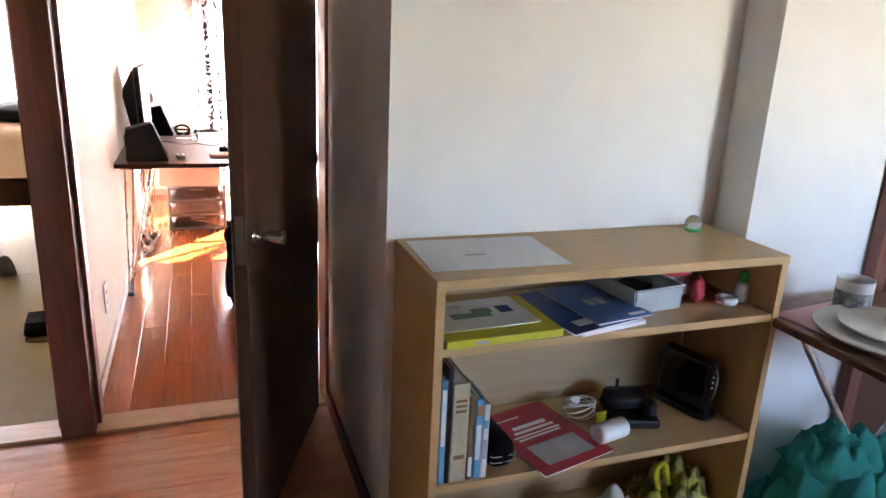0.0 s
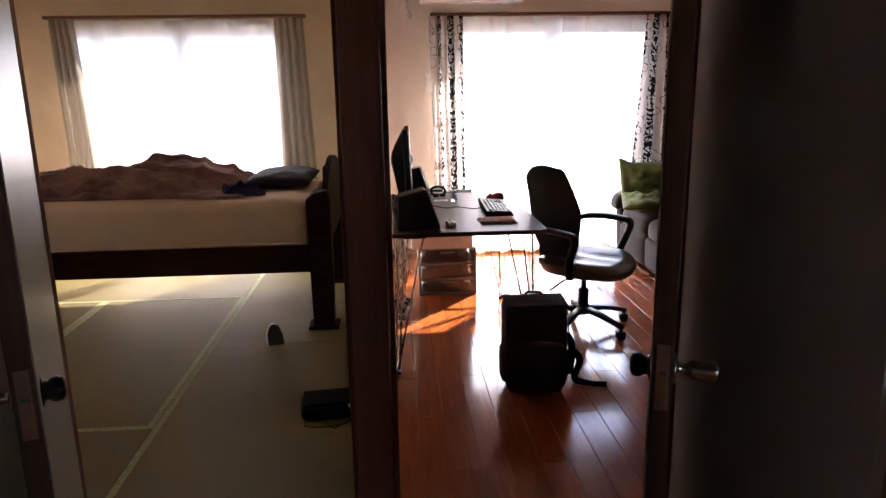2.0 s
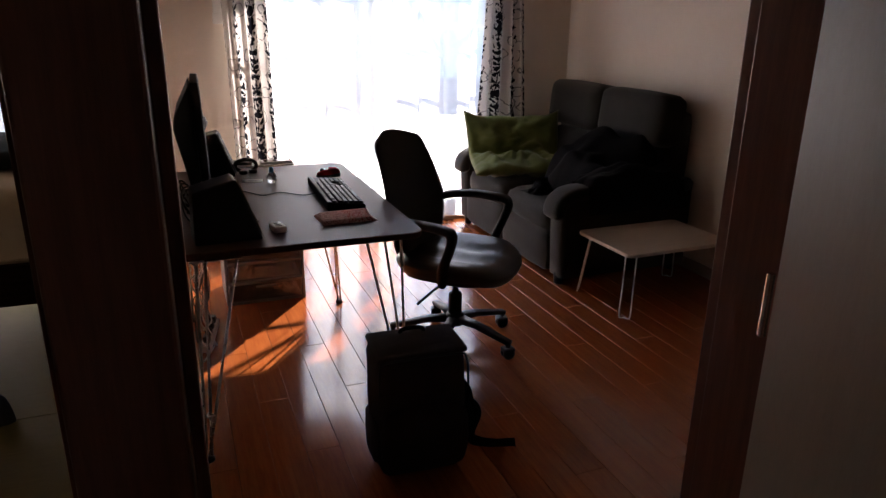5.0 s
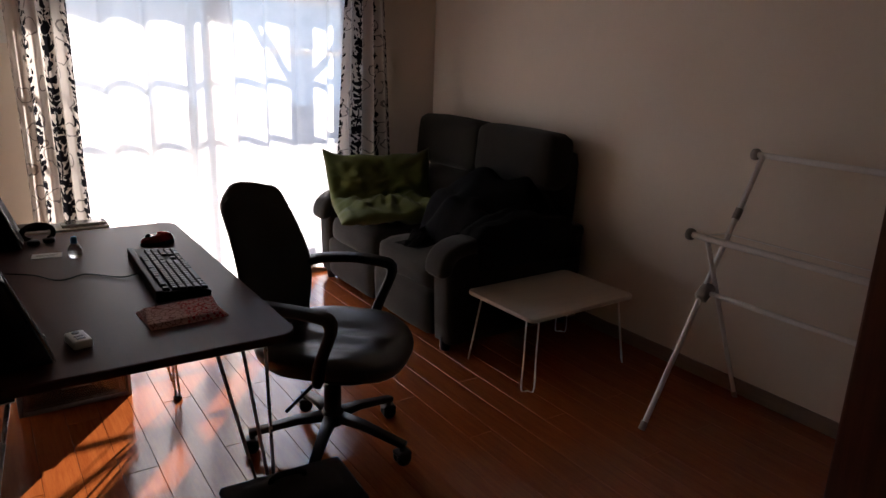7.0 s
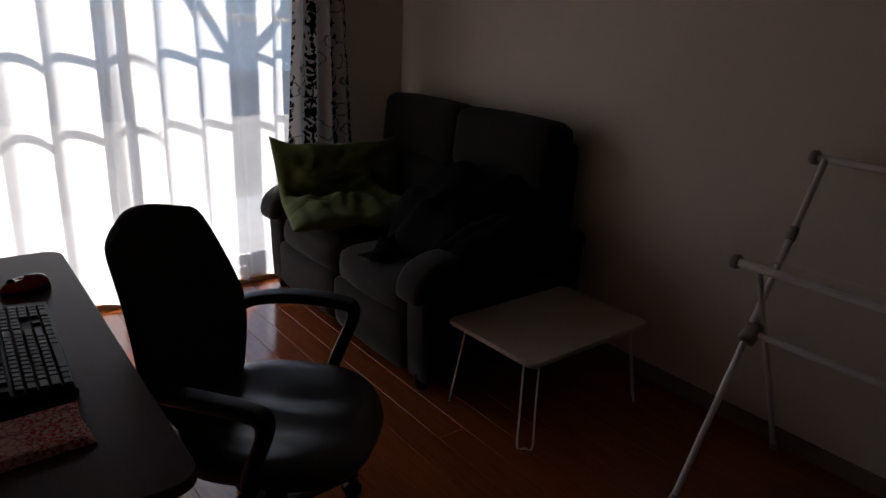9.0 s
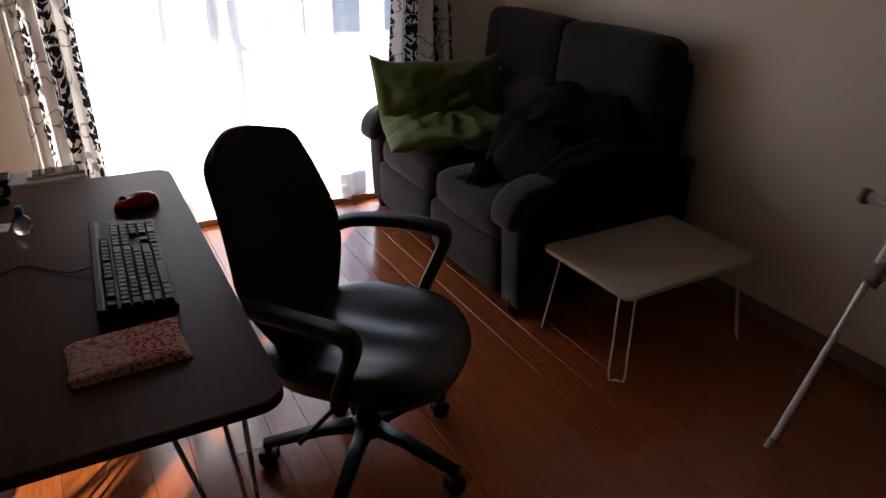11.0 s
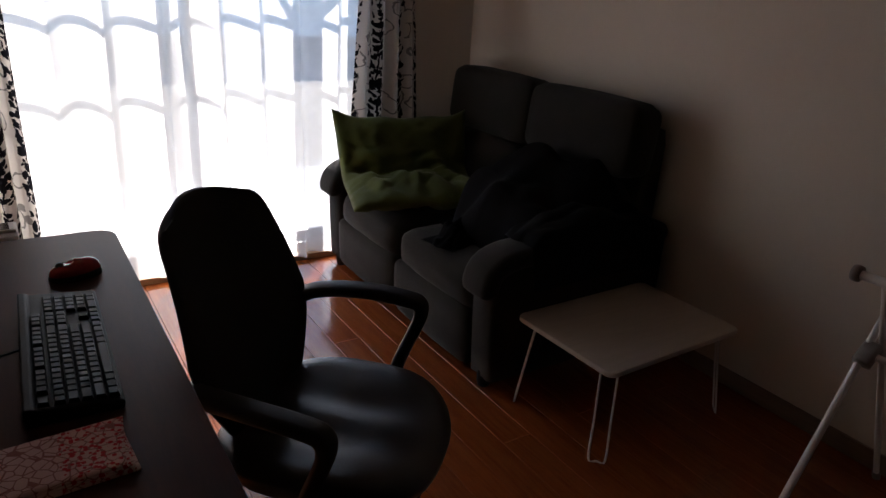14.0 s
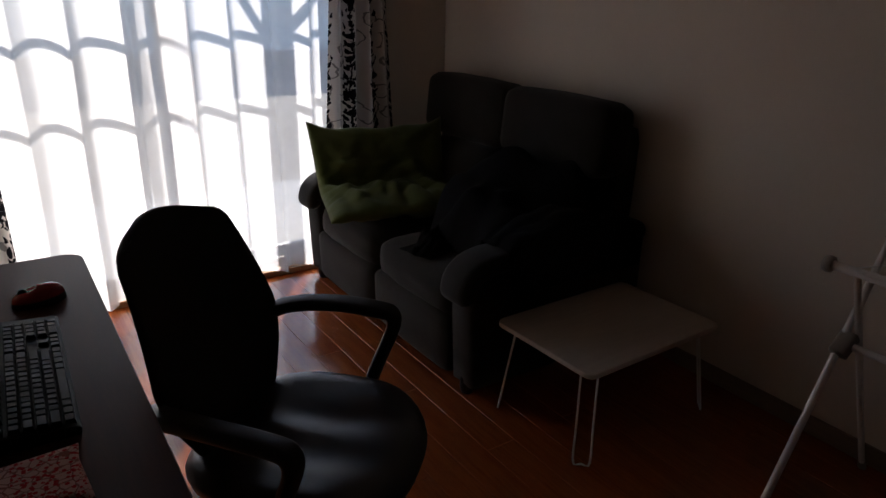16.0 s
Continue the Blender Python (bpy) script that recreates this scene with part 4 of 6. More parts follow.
def green_cushion():
    """One large flat cushion folded over the far arm: the back half stands, the front half lies on the seat."""
    c = thing("floor_cushion", "olive green cushion folded against the sofa arm", "cushion", (1.62, 5.70, 0.432))

    def face(sign):
        def place(u, v):
            a, b = 2 * u - 1, v
            bulge = max(0.0, 1 - abs(a) ** 3) ** 0.45 * max(0.0, 1 - abs(2 * b - 1) ** 3.2) ** 0.45
            crease = 0.55 + 0.45 * min(1.0, abs(b - 0.50) / 0.16)
            quilt = 1 - 0.22 * math.exp(-((a - 0.1) / 0.07) ** 2)
            t = 0.066 * bulge * crease * quilt + 0.024 * bulge * (wob(a * 2.2, b * 5, 2.0) + 0.7 * wob(a * 5, b * 10, 6.0)) + 0.009 * bulge * math.sin(8 * a + 7 * b + 4 * wob(a * 2, b * 2, 8.0)) - 0.014 * bulge * max(0, 1 - abs(wob(a * 2 + 4, b * 7, 9.0)) * 9) + 0.010 * bulge * math.sin(14 * a * (0.3 + abs(b - 0.5)) + 5 * wob(a * 3, b * 3, 3.0)) - 0.012 * bulge * math.exp(-((b - 0.62 - 0.05 * math.sin(5 * a)) / 0.03) ** 2)
            ang = radians(3 + 62 / (1 + math.exp(-(b - 0.50) * 22)))
            # centre line of the fold in the plane (run, height)
            run, high, step = 0.0, 0.0, 24
            for k in range(step):
                bb = b * (k + 0.5) / step
                an = radians(3 + 62 / (1 + math.exp(-(bb - 0.50) * 22)))
                run += math.cos(an) * 0.635 * b / step
                high += math.sin(an) * 0.635 * b / step
            return (a * 0.31 * (1 + 0.05 * b) * (1 - 0.05 * math.sin(b * math.pi)), run + 0.018 * a * a * (b - 0.5) - math.sin(ang) * sign * t, high + math.cos(ang) * sign * t + 0.054 - 0.036 * max(0.0, b - 0.55) / 0.45 * (1 - a ** 4) - 0.012 * max(0, b - 0.6) * math.sin(9 * a + 1) - 0.022 * max(0.0, -a) ** 3 * (1 - b) ** 2)
        return place
    bm = bmesh.new()
    grid(bm, 40, 52, face(1))
    grid(bm, 40, 52, face(-1))
    bmesh.ops.remove_doubles(bm, verts=bm.verts, dist=0.001)
    bmesh.ops.recalc_face_normals(bm, faces=bm.faces)
    bmesh.ops.transform(bm, matrix=pose(0.03, -0.320, 0.0, 0, 0, -14), verts=bm.verts)
    part("cover", bm, green_cloth, c, smooth=True)
    return c


green_cushion()

jacket = thing("jacket", "black knitted jacket thrown in a heap on the sofa", "clothing", (1.985, 5.02, 0.425))
bm = heap(bmesh.new(), 0.66, 0.64, 0.44, 2.0, 60, 0.032, 3.4, 3.2)
part("body", bm, black_cloth, jacket, smooth=True)
bm = heap(bmesh.new(), 0.42, 0.17, 0.075, 4.0, 30, 0.025, 6.0)
bmesh.ops.transform(bm, matrix=pose(-0.27, 0.08, 0.0, 0, 0, 12), verts=bm.verts)
part("sleeve", bm, black_cloth, jacket, smooth=True)
bm = heap(bmesh.new(), 0.62, 0.34, 0.11, 13.0, 48, 0.022, 3.4, 3.0)
for v in bm.verts:
    # hangs down on both sides of the sofa's arm
    v.co.z -= 1.6 * max(0.0, abs(v.co.y) - 0.078)
    v.co.y = math.copysign(min(abs(v.co.y), 0.078 + 0.35 * max(0.0, abs(v.co.y) - 0.078)), v.co.y)
bmesh.ops.transform(bm, matrix=pose(-0.05, -0.31, 0.122), verts=bm.verts)
part("hood", bm, black_cloth, jacket, smooth=True)


def low_table():
    t = thing("low_table", "white folding low table with wire legs beside the sofa", "table", (1.880, 4.392, 0), 1.5)
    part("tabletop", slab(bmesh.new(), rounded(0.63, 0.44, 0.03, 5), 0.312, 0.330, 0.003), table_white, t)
    for sx in (-1, 1):
        for sy in (-1, 1):
            # hairpin across the corner, splayed outwards
            x, y = sx * 0.262, sy * 0.168
            a, b = Vector((x + sy * 0.018, y - sx * 0.018, 0.312)), Vector((x - sy * 0.018, y + sx * 0.018, 0.312))
            f = Vector((sx * 0.034, sy * 0.034, -0.308))
            bm = tube(bmesh.new(), smooth_line([a, a.lerp(a + f, 0.6), a + f * 0.985, (a + f).lerp(b + f, 0.5), b + f * 0.985, b.lerp(b + f, 0.6), b], 5), 0.0036, 8)
            part("leg", bm, white_paint, t, "white bent wire leg", smooth=True)
    for sy in (-1, 1):
        part("hinge_plate", boxed(-0.24, -0.16, sy * 0.16 - 0.02, sy * 0.16 + 0.02, 0.306, 0.312), white_paint, t)
    return t


low_table()


def drying_rack():
    r = thing("drying_rack", "white tubular folding clothes drying rack by the wall", "drying rack", (0, 0, 0))
    ends = (3.725, 2.93)
    for y in ends:
        d = 0.02 if y > 3 else -0.02
        long_leg = part("long_leg", tube(bmesh.new(), [(1.777, y, 0.014), (2.290, y, 1.020)], 0.0105, 12), white_paint, r)
        part("foot_cap", tube(bmesh.new(), [(1.768, y, 0.0), (1.784, y, 0.030)], 0.013, 12), rack_grey, long_leg)
        part("collar", tube(bmesh.new(), [(2.170, y, 0.785), (2.190, y, 0.823)], 0.0145, 12), rack_grey, long_leg)
        short_leg = part("short_leg", tube(bmesh.new(), [(2.325, y - d, 0.014), (1.984, y - d, 0.728)], 0.009, 12), white_paint, r)
        part("foot_cap", tube(bmesh.new(), [(2.333, y - d, 0.0), (2.318, y - d, 0.030)], 0.012, 12), rack_grey, short_leg)
        part("pivot_joint", sweep(bmesh.new(), [(2.005, y - d * 0.5, 0.495), (2.055, y - d * 0.5, 0.535)], rounded(0.046, 0.038, 0.010, 3)), rack_grey, r, smooth=True)
    for k, (x, z, rad, over) in enumerate(((2.296, 1.022, 0.0115, 0.035), (1.978, 0.736, 0.0125, 0.05), (2.035, 0.515, 0.010, 0.0))):
        bar = part("bar", tube(bmesh.new(), [(x, ends[0] + over, z), (x, ends[1] - over, z)], rad, 14), white_paint, r)
        if over:
            for y, o in ((ends[0] + over, 1), (ends[1] - over, -1)):
                bm = lathe(bmesh.new(), [(0.012, -0.012), (0.021, -0.010), (0.023, 0.0), (0.021, 0.010), (0.012, 0.012)], 18)
                bmesh.ops.transform(bm, matrix=pose(x, y, z, 90, 0, 0), verts=bm.verts)
                part("end_cap", bm, rack_grey, bar, smooth=True)
    for dx, dz in ((-0.05, 0.012), (0.05, 0.018)):
        part("line_wire", tube(bmesh.new(), [(1.981, ends[0] - 0.01, 0.743), (1.981 + dx, ends[0] - 0.06, 0.740 + dz), (1.981 + dx, ends[1] + 0.06, 0.740 + dz), (1.981, ends[1] + 0.01, 0.743)], 0.0022, 6), white_paint, r)
    return r


drying_rack()


def backpack():
    b = thing("backpack", "dark brown canvas backpack standing on the floor", "backpack", (0.275, 3.455, 0), -3)
    bm = upholstery(bmesh.new(), 0.280, 0.17, 0.418, 0.035, crown=0.012, seed=2.0)
    for v in bm.verts:
        t = v.co.z / 0.418
        v.co.x *= 0.96 + 0.05 * t
        v.co.y += 0.03 * t * t
        v.co += Vector((1, 1, 0)) * 0.006 * wob(v.co.x * 12, v.co.y * 12, v.co.z * 9)
    part("body", bm, bag_cloth, b, smooth=True)
    bm = upholstery(bmesh.new(), 0.25, 0.05, 0.20, 0.022, crown=0.015, seed=4.0)
    bmesh.ops.transform(bm, matrix=pose(0, -0.095, 0.04), verts=bm.verts)
    part("front_pocket", bm, bag_cloth, b, smooth=True)
    bm = upholstery(bmesh.new(), 0.036, 0.12, 0.15, 0.014, crown=0.006, seed=6.0)
    bmesh.ops.transform(bm, matrix=pose(-0.138, 0, 0.05), verts=bm.verts)
    part("side_pocket", bm, bag_cloth, b, smooth=True)
    part("lid_flap", boxed(-0.142, 0.142, -0.075, 0.11, 0.400, 0.422, bevel=0.01), bag_cloth, b, smooth=True)
    part("zip", tube(bmesh.new(), [(-0.14, -0.088, 0.30), (-0.135, -0.078, 0.385), (-0.10, -0.075, 0.402), (0.10, -0.075, 0.402), (0.135, -0.078, 0.385), (0.14, -0.088, 0.30)], 0.004, 6, 4), black_plastic, b)
    part("top_handle", tube(bmesh.new(), [(-0.04, 0.06, 0.415), (-0.03, 0.06, 0.440), (0.03, 0.06, 0.440), (0.04, 0.06, 0.415)], 0.007, 8, 4), black_cloth, b, smooth=True)
    strap = rounded(0.035, 0.006, 0.002, 2)
    part("strap", sweep(bmesh.new(), smooth_line([(0.145, 0.04, 0.12), (0.19, 0.05, 0.15), (0.225, 0.05, 0.10), (0.20, 0.04, 0.02), (0.26, 0.0, 0.006), (0.34, -0.02, 0.006)], 6), strap, up=(0, 1, 0)), black_cloth, b)
    part("strap", sweep(bmesh.new(), smooth_line([(0.145, 0.0, 0.26), (0.175, 0.01, 0.20), (0.17, 0.0, 0.10), (0.155, 0.0, 0.06)], 6), strap, up=(0, 1, 0)), black_cloth, b)
    return b


backpack()

# ---- on and under the desk ----
DT = 0.70


def prism(bm, outline, y0, y1):
    """An outline in x and z drawn out along y."""
    a = [bm.verts.new((x, y0, z)) for x, z in outline]
    b = [bm.verts.new((x, y1, z)) for x, z in outline]
    n = len(outline)
    for k in range(n):
        bm.faces.new((a[k], a[(k + 1) % n], b[(k + 1) % n], b[k]))
    bm.faces.new(a[::-1])
    bm.faces.new(b)
    bmesh.ops.recalc_face_normals(bm, faces=bm.faces)
    return bm


def bevelled(bm, width, seg=2):
    bmesh.ops.bevel(bm, geom=list(bm.edges), offset=width, segments=seg, profile=0.5, affect="EDGES")
    return bm


def monitor():
    m = thing("monitor", "black flat monitor standing on the desk facing the chair", "monitor", (-0.262, 4.345, DT), -2.0)
    part("bezel", bevelled(prism(bmesh.new(), [(-0.012, 0.055), (0.016, 0.055), (0.002, 0.455), (-0.026, 0.455)], -0.225, 0.225), 0.003), black_plastic, m)
    part("screen", prism(bmesh.new(), [(0.0150, 0.075), (0.0166, 0.075), (0.0043, 0.438), (0.0027, 0.438)], -0.210, 0.210), screen_black, m, "dark glossy screen, switched off")
    part("rear_shell", bevelled(prism(bmesh.new(), [(-0.014, 0.060), (-0.050, 0.090), (-0.092, 0.300), (-0.086, 0.340), (-0.032, 0.445)], -0.220, 0.220), 0.006), black_plastic, m)
    part("neck", bevelled(prism(bmesh.new(), [(-0.05, 0.012), (-0.015, 0.012), (-0.03, 0.16), (-0.055, 0.16)], -0.035, 0.035), 0.004), black_plastic, m)
    part("foot", slab(bmesh.new(), [(x * 0.8 - 0.02, y) for x, y in rounded(0.17, 0.22, 0.05, 5)], 0.0, 0.014, 0.003), black_plastic, m)
    return m


monitor()


def speaker(label, at, turn, s=1.0):
    c = thing("speaker", label, "speaker", at, turn, group="desk speakers")
    part("cabinet", bevelled(prism(bmesh.new(), [(-0.105 * s, 0.0), (0.100 * s, 0.0), (0.030 * s, 0.198 * s), (-0.100 * s, 0.165 * s)], -0.058, 0.058), 0.007), black_plastic, c)
    part("grille", bevelled(prism(bmesh.new(), [(0.098 * s, 0.012), (0.102 * s, 0.014), (0.036 * s, 0.190 * s), (0.031 * s, 0.188 * s)], -0.050, 0.050), 0.0012, 1), black_mesh, c)
    part("edge_trim", prism(bmesh.new(), [(0.1012 * s, 0.004), (0.1040 * s, 0.006), (0.0340 * s, 0.1985 * s), (0.0312 * s, 0.1975 * s)], -0.0585, -0.0555), chrome, c, "thin bright metal edge")
    bm = lathe(bmesh.new(), [(0.006, 0), (0.006, 0.005), (0.004, 0.006)], 12)
    bmesh.ops.transform(bm, matrix=pose(0.086 * s, -0.035, 0.055, 0, 70, 0), verts=bm.verts)
    part("dial", bm, chrome, c)
    return c


speaker("black wedge-shaped desk speaker near the desk's edge", (-0.232, 3.815, DT), 4)
speaker("black wedge-shaped desk speaker behind the monitor", (-0.215, 4.80, DT), -6, 0.98)
gadget = thing("webcam_ball", "small grey round webcam on a stalk behind the monitor", "webcam", (-0.262, 4.70, DT))
part("stand", lathe(bmesh.new(), [(0.035, 0), (0.035, 0.006), (0.008, 0.012), (0.006, 0.215)], 16), grey_plastic, gadget)
part("ball", lathe(bmesh.new(), [(0.010, 0.205), (0.030, 0.220), (0.038, 0.245), (0.030, 0.270), (0.008, 0.284)], 18), grey_plastic, gadget, smooth=True)


def keyboard():
    k = thing("keyboard", "black full-size mechanical keyboard on the desk", "keyboard", (0.209, 4.262, DT), -1.5)
    # local x: towards the user; y: along the keys
    part("case", bevelled(prism(bmesh.new(), [(-0.070, 0.0), (0.070, 0.0), (0.072, 0.014), (0.066, 0.018), (-0.050, 0.028), (-0.056, 0.033), (-0.070, 0.034)], -0.228, 0.228), 0.003), keyboard_black, k)
    part("plate", prism(bmesh.new(), [(-0.050, 0.0275), (0.066, 0.0175), (0.066, 0.0185), (-0.050, 0.0285)], -0.222, 0.222), keyboard_black, k)

    def cap(units):
        bm = bmesh.new()
        w = 0.019 * units - 0.0012
        rows = [[bm.verts.new((sx * (0.0089 - i * 0.0022) - i * 0.0004, sy * (w / 2 - i * 0.0020), z)) for sx, sy in ((-1, -1), (1, -1), (1, 1), (-1, 1))] for z, i in ((0, 0), (0.0065, 0.8), (0.008, 1.15))]
        for r0, r1 in zip(rows, rows[1:]):
            for j in range(4):
                bm.faces.new((r0[j], r0[(j + 1) % 4], r1[(j + 1) % 4], r1[j]))
        bm.faces.new(rows[-1])
        me = bpy.data.meshes.new("key")
        bm.to_mesh(me)
        bm.free()
        me.materials.append(key_mat)
        return me
    caps = {}
    layout = [
        [1, -1, 1, 1, 1, 1, -0.5, 1, 1, 1, 1, -0.5, 1, 1, 1, 1, -0.25, 1, 1, 1],
        [1] * 13 + [2, -0.25, 1, 1, 1, -0.25, 1, 1, 1, 1],
        [1.5] + [1] * 12 + [1.5, -0.25, 1, 1, 1, -0.25, 1, 1, 1, 1],
        [1.75] + [1] * 11 + [2.25, -3.5, 1, 1, 1, 1],
        [2.25] + [1] * 10 + [2.75, -1.25, 1, -1.25, 1, 1, 1, 1],
        [1.25, 1.25, 1.25, 6.25, 1.25, 1.25, 1.25, 1.25, -0.25, 1, 1, 1, -0.25, 2, 1, 1],
    ]
    for r, row in enumerate(layout):
        x = -0.040 + 0.0190 * r + (0.004 if r else 0)
        z = 0.0282 - 0.0086 * (x + 0.05) / 0.1
        y = -0.2185
        for u in row:
            if u > 0:
                if u not in caps:
                    caps[u] = cap(u)
                ob = new("key", caps[u])
                ob.parent = k
                ob.matrix_basis = pose(x - 0.002, y + 0.0095 * u * 0.972, z, 0, 5, 0) @ Matrix.Diagonal((1, 0.972, 1, 1))
            y += 0.019 * abs(u) * 0.972
    part("cable", tube(bmesh.new(), [(-0.068, 0.02, 0.012), (-0.12, 0.03, 0.004), (-0.20, 0.10, 0.004), (-0.27, 0.07, 0.004), (-0.33, 0.15, 0.004), (-0.40, 0.20, 0.004)], 0.0022, 8, 6), cable_mat, k, smooth=True)
    return k


key_mat = plain("worn_keycap", (0.006, 0.006, 0.007), 0.42, spec=0.15)
red_shell = plain("red_metallic_plastic", (0.32, 0.012, 0.018), 0.25, coat=0.4)
keyboard()


def mouse():
    m = thing("computer_mouse", "red and black computer mouse on the desk", "mouse", (0.262, 4.622, DT), 8)

    def shell_at(scale, z0, lift):
        def place(u, v):
            a = 2 * math.pi * u
            t = v
            k = math.cos(t * math.pi / 2) ** 0.55
            x, y = 0.056 * scale * k * math.cos(a), 0.034 * scale * k * math.sin(a) * (1 - 0.12 * math.cos(a))
            z = z0 + (lift + 0.006 * math.cos(a + 0.4)) * math.sin(t * math.pi / 2) ** 0.8
            return (x, y, z)
        return place
    bm = grid(bmesh.new(), 28, 10, shell_at(1.0, 0.0, 0.032), closed_u=True)
    bmesh.ops.remove_doubles(bm, verts=bm.verts, dist=0.0003)
    part("body", bm, black_plastic, m, smooth=True)
    bm = grid(bmesh.new(), 28, 10, shell_at(0.975, 0.0075, 0.0295), closed_u=True)
    bmesh.ops.remove_doubles(bm, verts=bm.verts, dist=0.0003)
    part("top_shell", bm, red_shell, m, "red shiny top shell", smooth=True)
    bm = lathe(bmesh.new(), [(0.004, -0.004), (0.009, -0.003), (0.009, 0.003), (0.004, 0.004)], 14)
    bmesh.ops.transform(bm, matrix=pose(-0.030, 0.0, 0.0305, 90, 0, 0), verts=bm.verts)
    part("scroll_wheel", bm, black_plastic, m)
    return m


mouse()


def lace_print(name):
    """Pale pink cotton with a red cell print in slanting bands and thin brown veins."""
    m = bpy.data.materials.new(name)
    m.use_nodes = True
    nt = m.node_tree
    link = nt.links.new
    b = nt.nodes["Principled BSDF"]
    tc = node(nt, "ShaderNodeTexCoord")
    cells = node(nt, "ShaderNodeTexVoronoi")
    cells.inputs["Scale"].default_value = 120.0
    wavy = node(nt, "ShaderNodeTexWave", Scale=1.7, Distortion=0.7, Detail=1.0, Phase_Offset=1.57)
    veins = node(nt, "ShaderNodeTexVoronoi")
    veins.feature = "DISTANCE_TO_EDGE"
    veins.inputs["Scale"].default_value = 62.0
    for n in (cells, wavy, veins):
        link(tc.outputs["Object"], n.inputs["Vector"])

    def step(op, socket, value):
        n = node(nt, "ShaderNodeMath")
        n.operation = op
        link(socket, n.inputs[0])
        n.inputs[1].default_value = value
        return n.outputs[0]
    dots, band = step("LESS_THAN", cells.outputs["Distance"], 0.40), step("GREATER_THAN", wavy.outputs["Fac"], 0.50)
    both = node(nt, "ShaderNodeMath")
    both.operation = "MULTIPLY"
    link(dots, both.inputs[0])
    link(band, both.inputs[1])
    vein = step("LESS_THAN", veins.outputs["Distance"], 0.05)
    m1 = node(nt, "ShaderNodeMix")
    m1.data_type = "RGBA"
    m1.inputs["A"].default_value, m1.inputs["B"].default_value = (0.74, 0.46, 0.42, 1), (0.38, 0.14, 0.12, 1)
    link(vein, m1.inputs["Factor"])
    m2 = node(nt, "ShaderNodeMix")
    m2.data_type = "RGBA"
    m2.inputs["B"].default_value = (0.55, 0.02, 0.03, 1)
    link(m1.outputs["Result"], m2.inputs["A"])
    link(both.outputs[0], m2.inputs["Factor"])
    link(m2.outputs["Result"], b.inputs["Base Color"])
    b.inputs["Roughness"].default_value = 0.9
    return m


hank = thing("handkerchief", "folded pink handkerchief with red lace print", "handkerchief", (0.170, 3.925, DT), 1.0)
hank_mat = lace_print("pink_lace_print")
for k in range(4):
    def fold(u, v, k=k):
        a, b = 2 * u - 1, 2 * v - 1
        skew = 0.004 * b * (k - 1)
        return (a * (0.093 - 0.002 * k) + skew, b * (0.066 - 0.0015 * k) + 0.004 * a, 0.0030 + 0.0034 * k + 0.0007 * wob(a * 2 + k, b * 2, k))
    layer = part("fold", grid(bmesh.new(), 14, 10, fold), hank_mat, hank, smooth=True)
    solid(layer, 0.0032, -1)

remote = thing("remote_control", "small white remote control lying on the desk", "remote control", (-0.072, 3.850, DT), 10)
part("case", boxed(-0.020, 0.020, -0.034, 0.034, 0, 0.021, bevel=0.004), white_plastic, remote)
part("button", lathe(bmesh.new(), [(0.008, 0.0205), (0.008, 0.0225), (0.006, 0.023)], 14, (0, 0.018, 0)), grey_plastic, remote)
for dy in (-0.004, -0.02):
    part("button", boxed(-0.009, 0.009, dy - 0.004, dy + 0.004, 0.0205, 0.0225, bevel=0.0008), grey_plastic, remote)

blue_cap = plain("blue_cap_plastic", (0.04, 0.32, 0.62), 0.35)
drops = thing("eye_drop_bottle", "clear round eye drop bottle with a blue cap", "bottle", (0.008, 4.572, DT))
part("flask", lathe(bmesh.new(), [(0.014, 0.0), (0.019, 0.003), (0.0215, 0.014), (0.0205, 0.030), (0.015, 0.040), (0.008, 0.044), (0.008, 0.047)], 22), bottle_clear, drops, smooth=True)
part("cap", lathe(bmesh.new(), [(0.0095, 0.0472), (0.0095, 0.060), (0.0075, 0.067), (0.006, 0.068)], 18), blue_cap, drops, smooth=True)

card = thing("paper_card", "small white paper card lying on the desk", "card", (-0.066, 4.628, DT), -8)
part("sheet", boxed(-0.042, 0.042, -0.026, 0.026, 0.0004, 0.0016), paper_white, card)
part("print_bar", boxed(-0.03, 0.02, -0.008, -0.004, 0.0016, 0.0019), grey_plastic, card)
part("print_bar", boxed(-0.03, 0.03, 0.004, 0.008, 0.0016, 0.0019), grey_plastic, card)

phones = thing("headphones", "black headphones lying at the back of the desk", "headphones", (-0.070, 4.80, DT), 20)
pts = [(0.046 * math.cos(a), 0.02 * math.sin(a * 0.5), 0.034 + 0.026 * math.sin(a)) for a in [radians(-60 + 300 * k / 16) for k in range(17)]]
part("headband", sweep(bmesh.new(), pts, rounded(0.018, 0.006, 0.002, 2), up=(0, 1, 0)), black_plastic, phones, smooth=True)
for x in (-0.024, 0.024):
    bm = lathe(bmesh.new(), [(0.014, 0.0), (0.019, 0.003), (0.019, 0.013), (0.013, 0.017)], 18)
    bmesh.ops.transform(bm, matrix=pose(x, -0.01, 0.0, 0, 0, 0), verts=bm.verts)
    part("ear_cup", bm, black_plastic, phones, smooth=True)

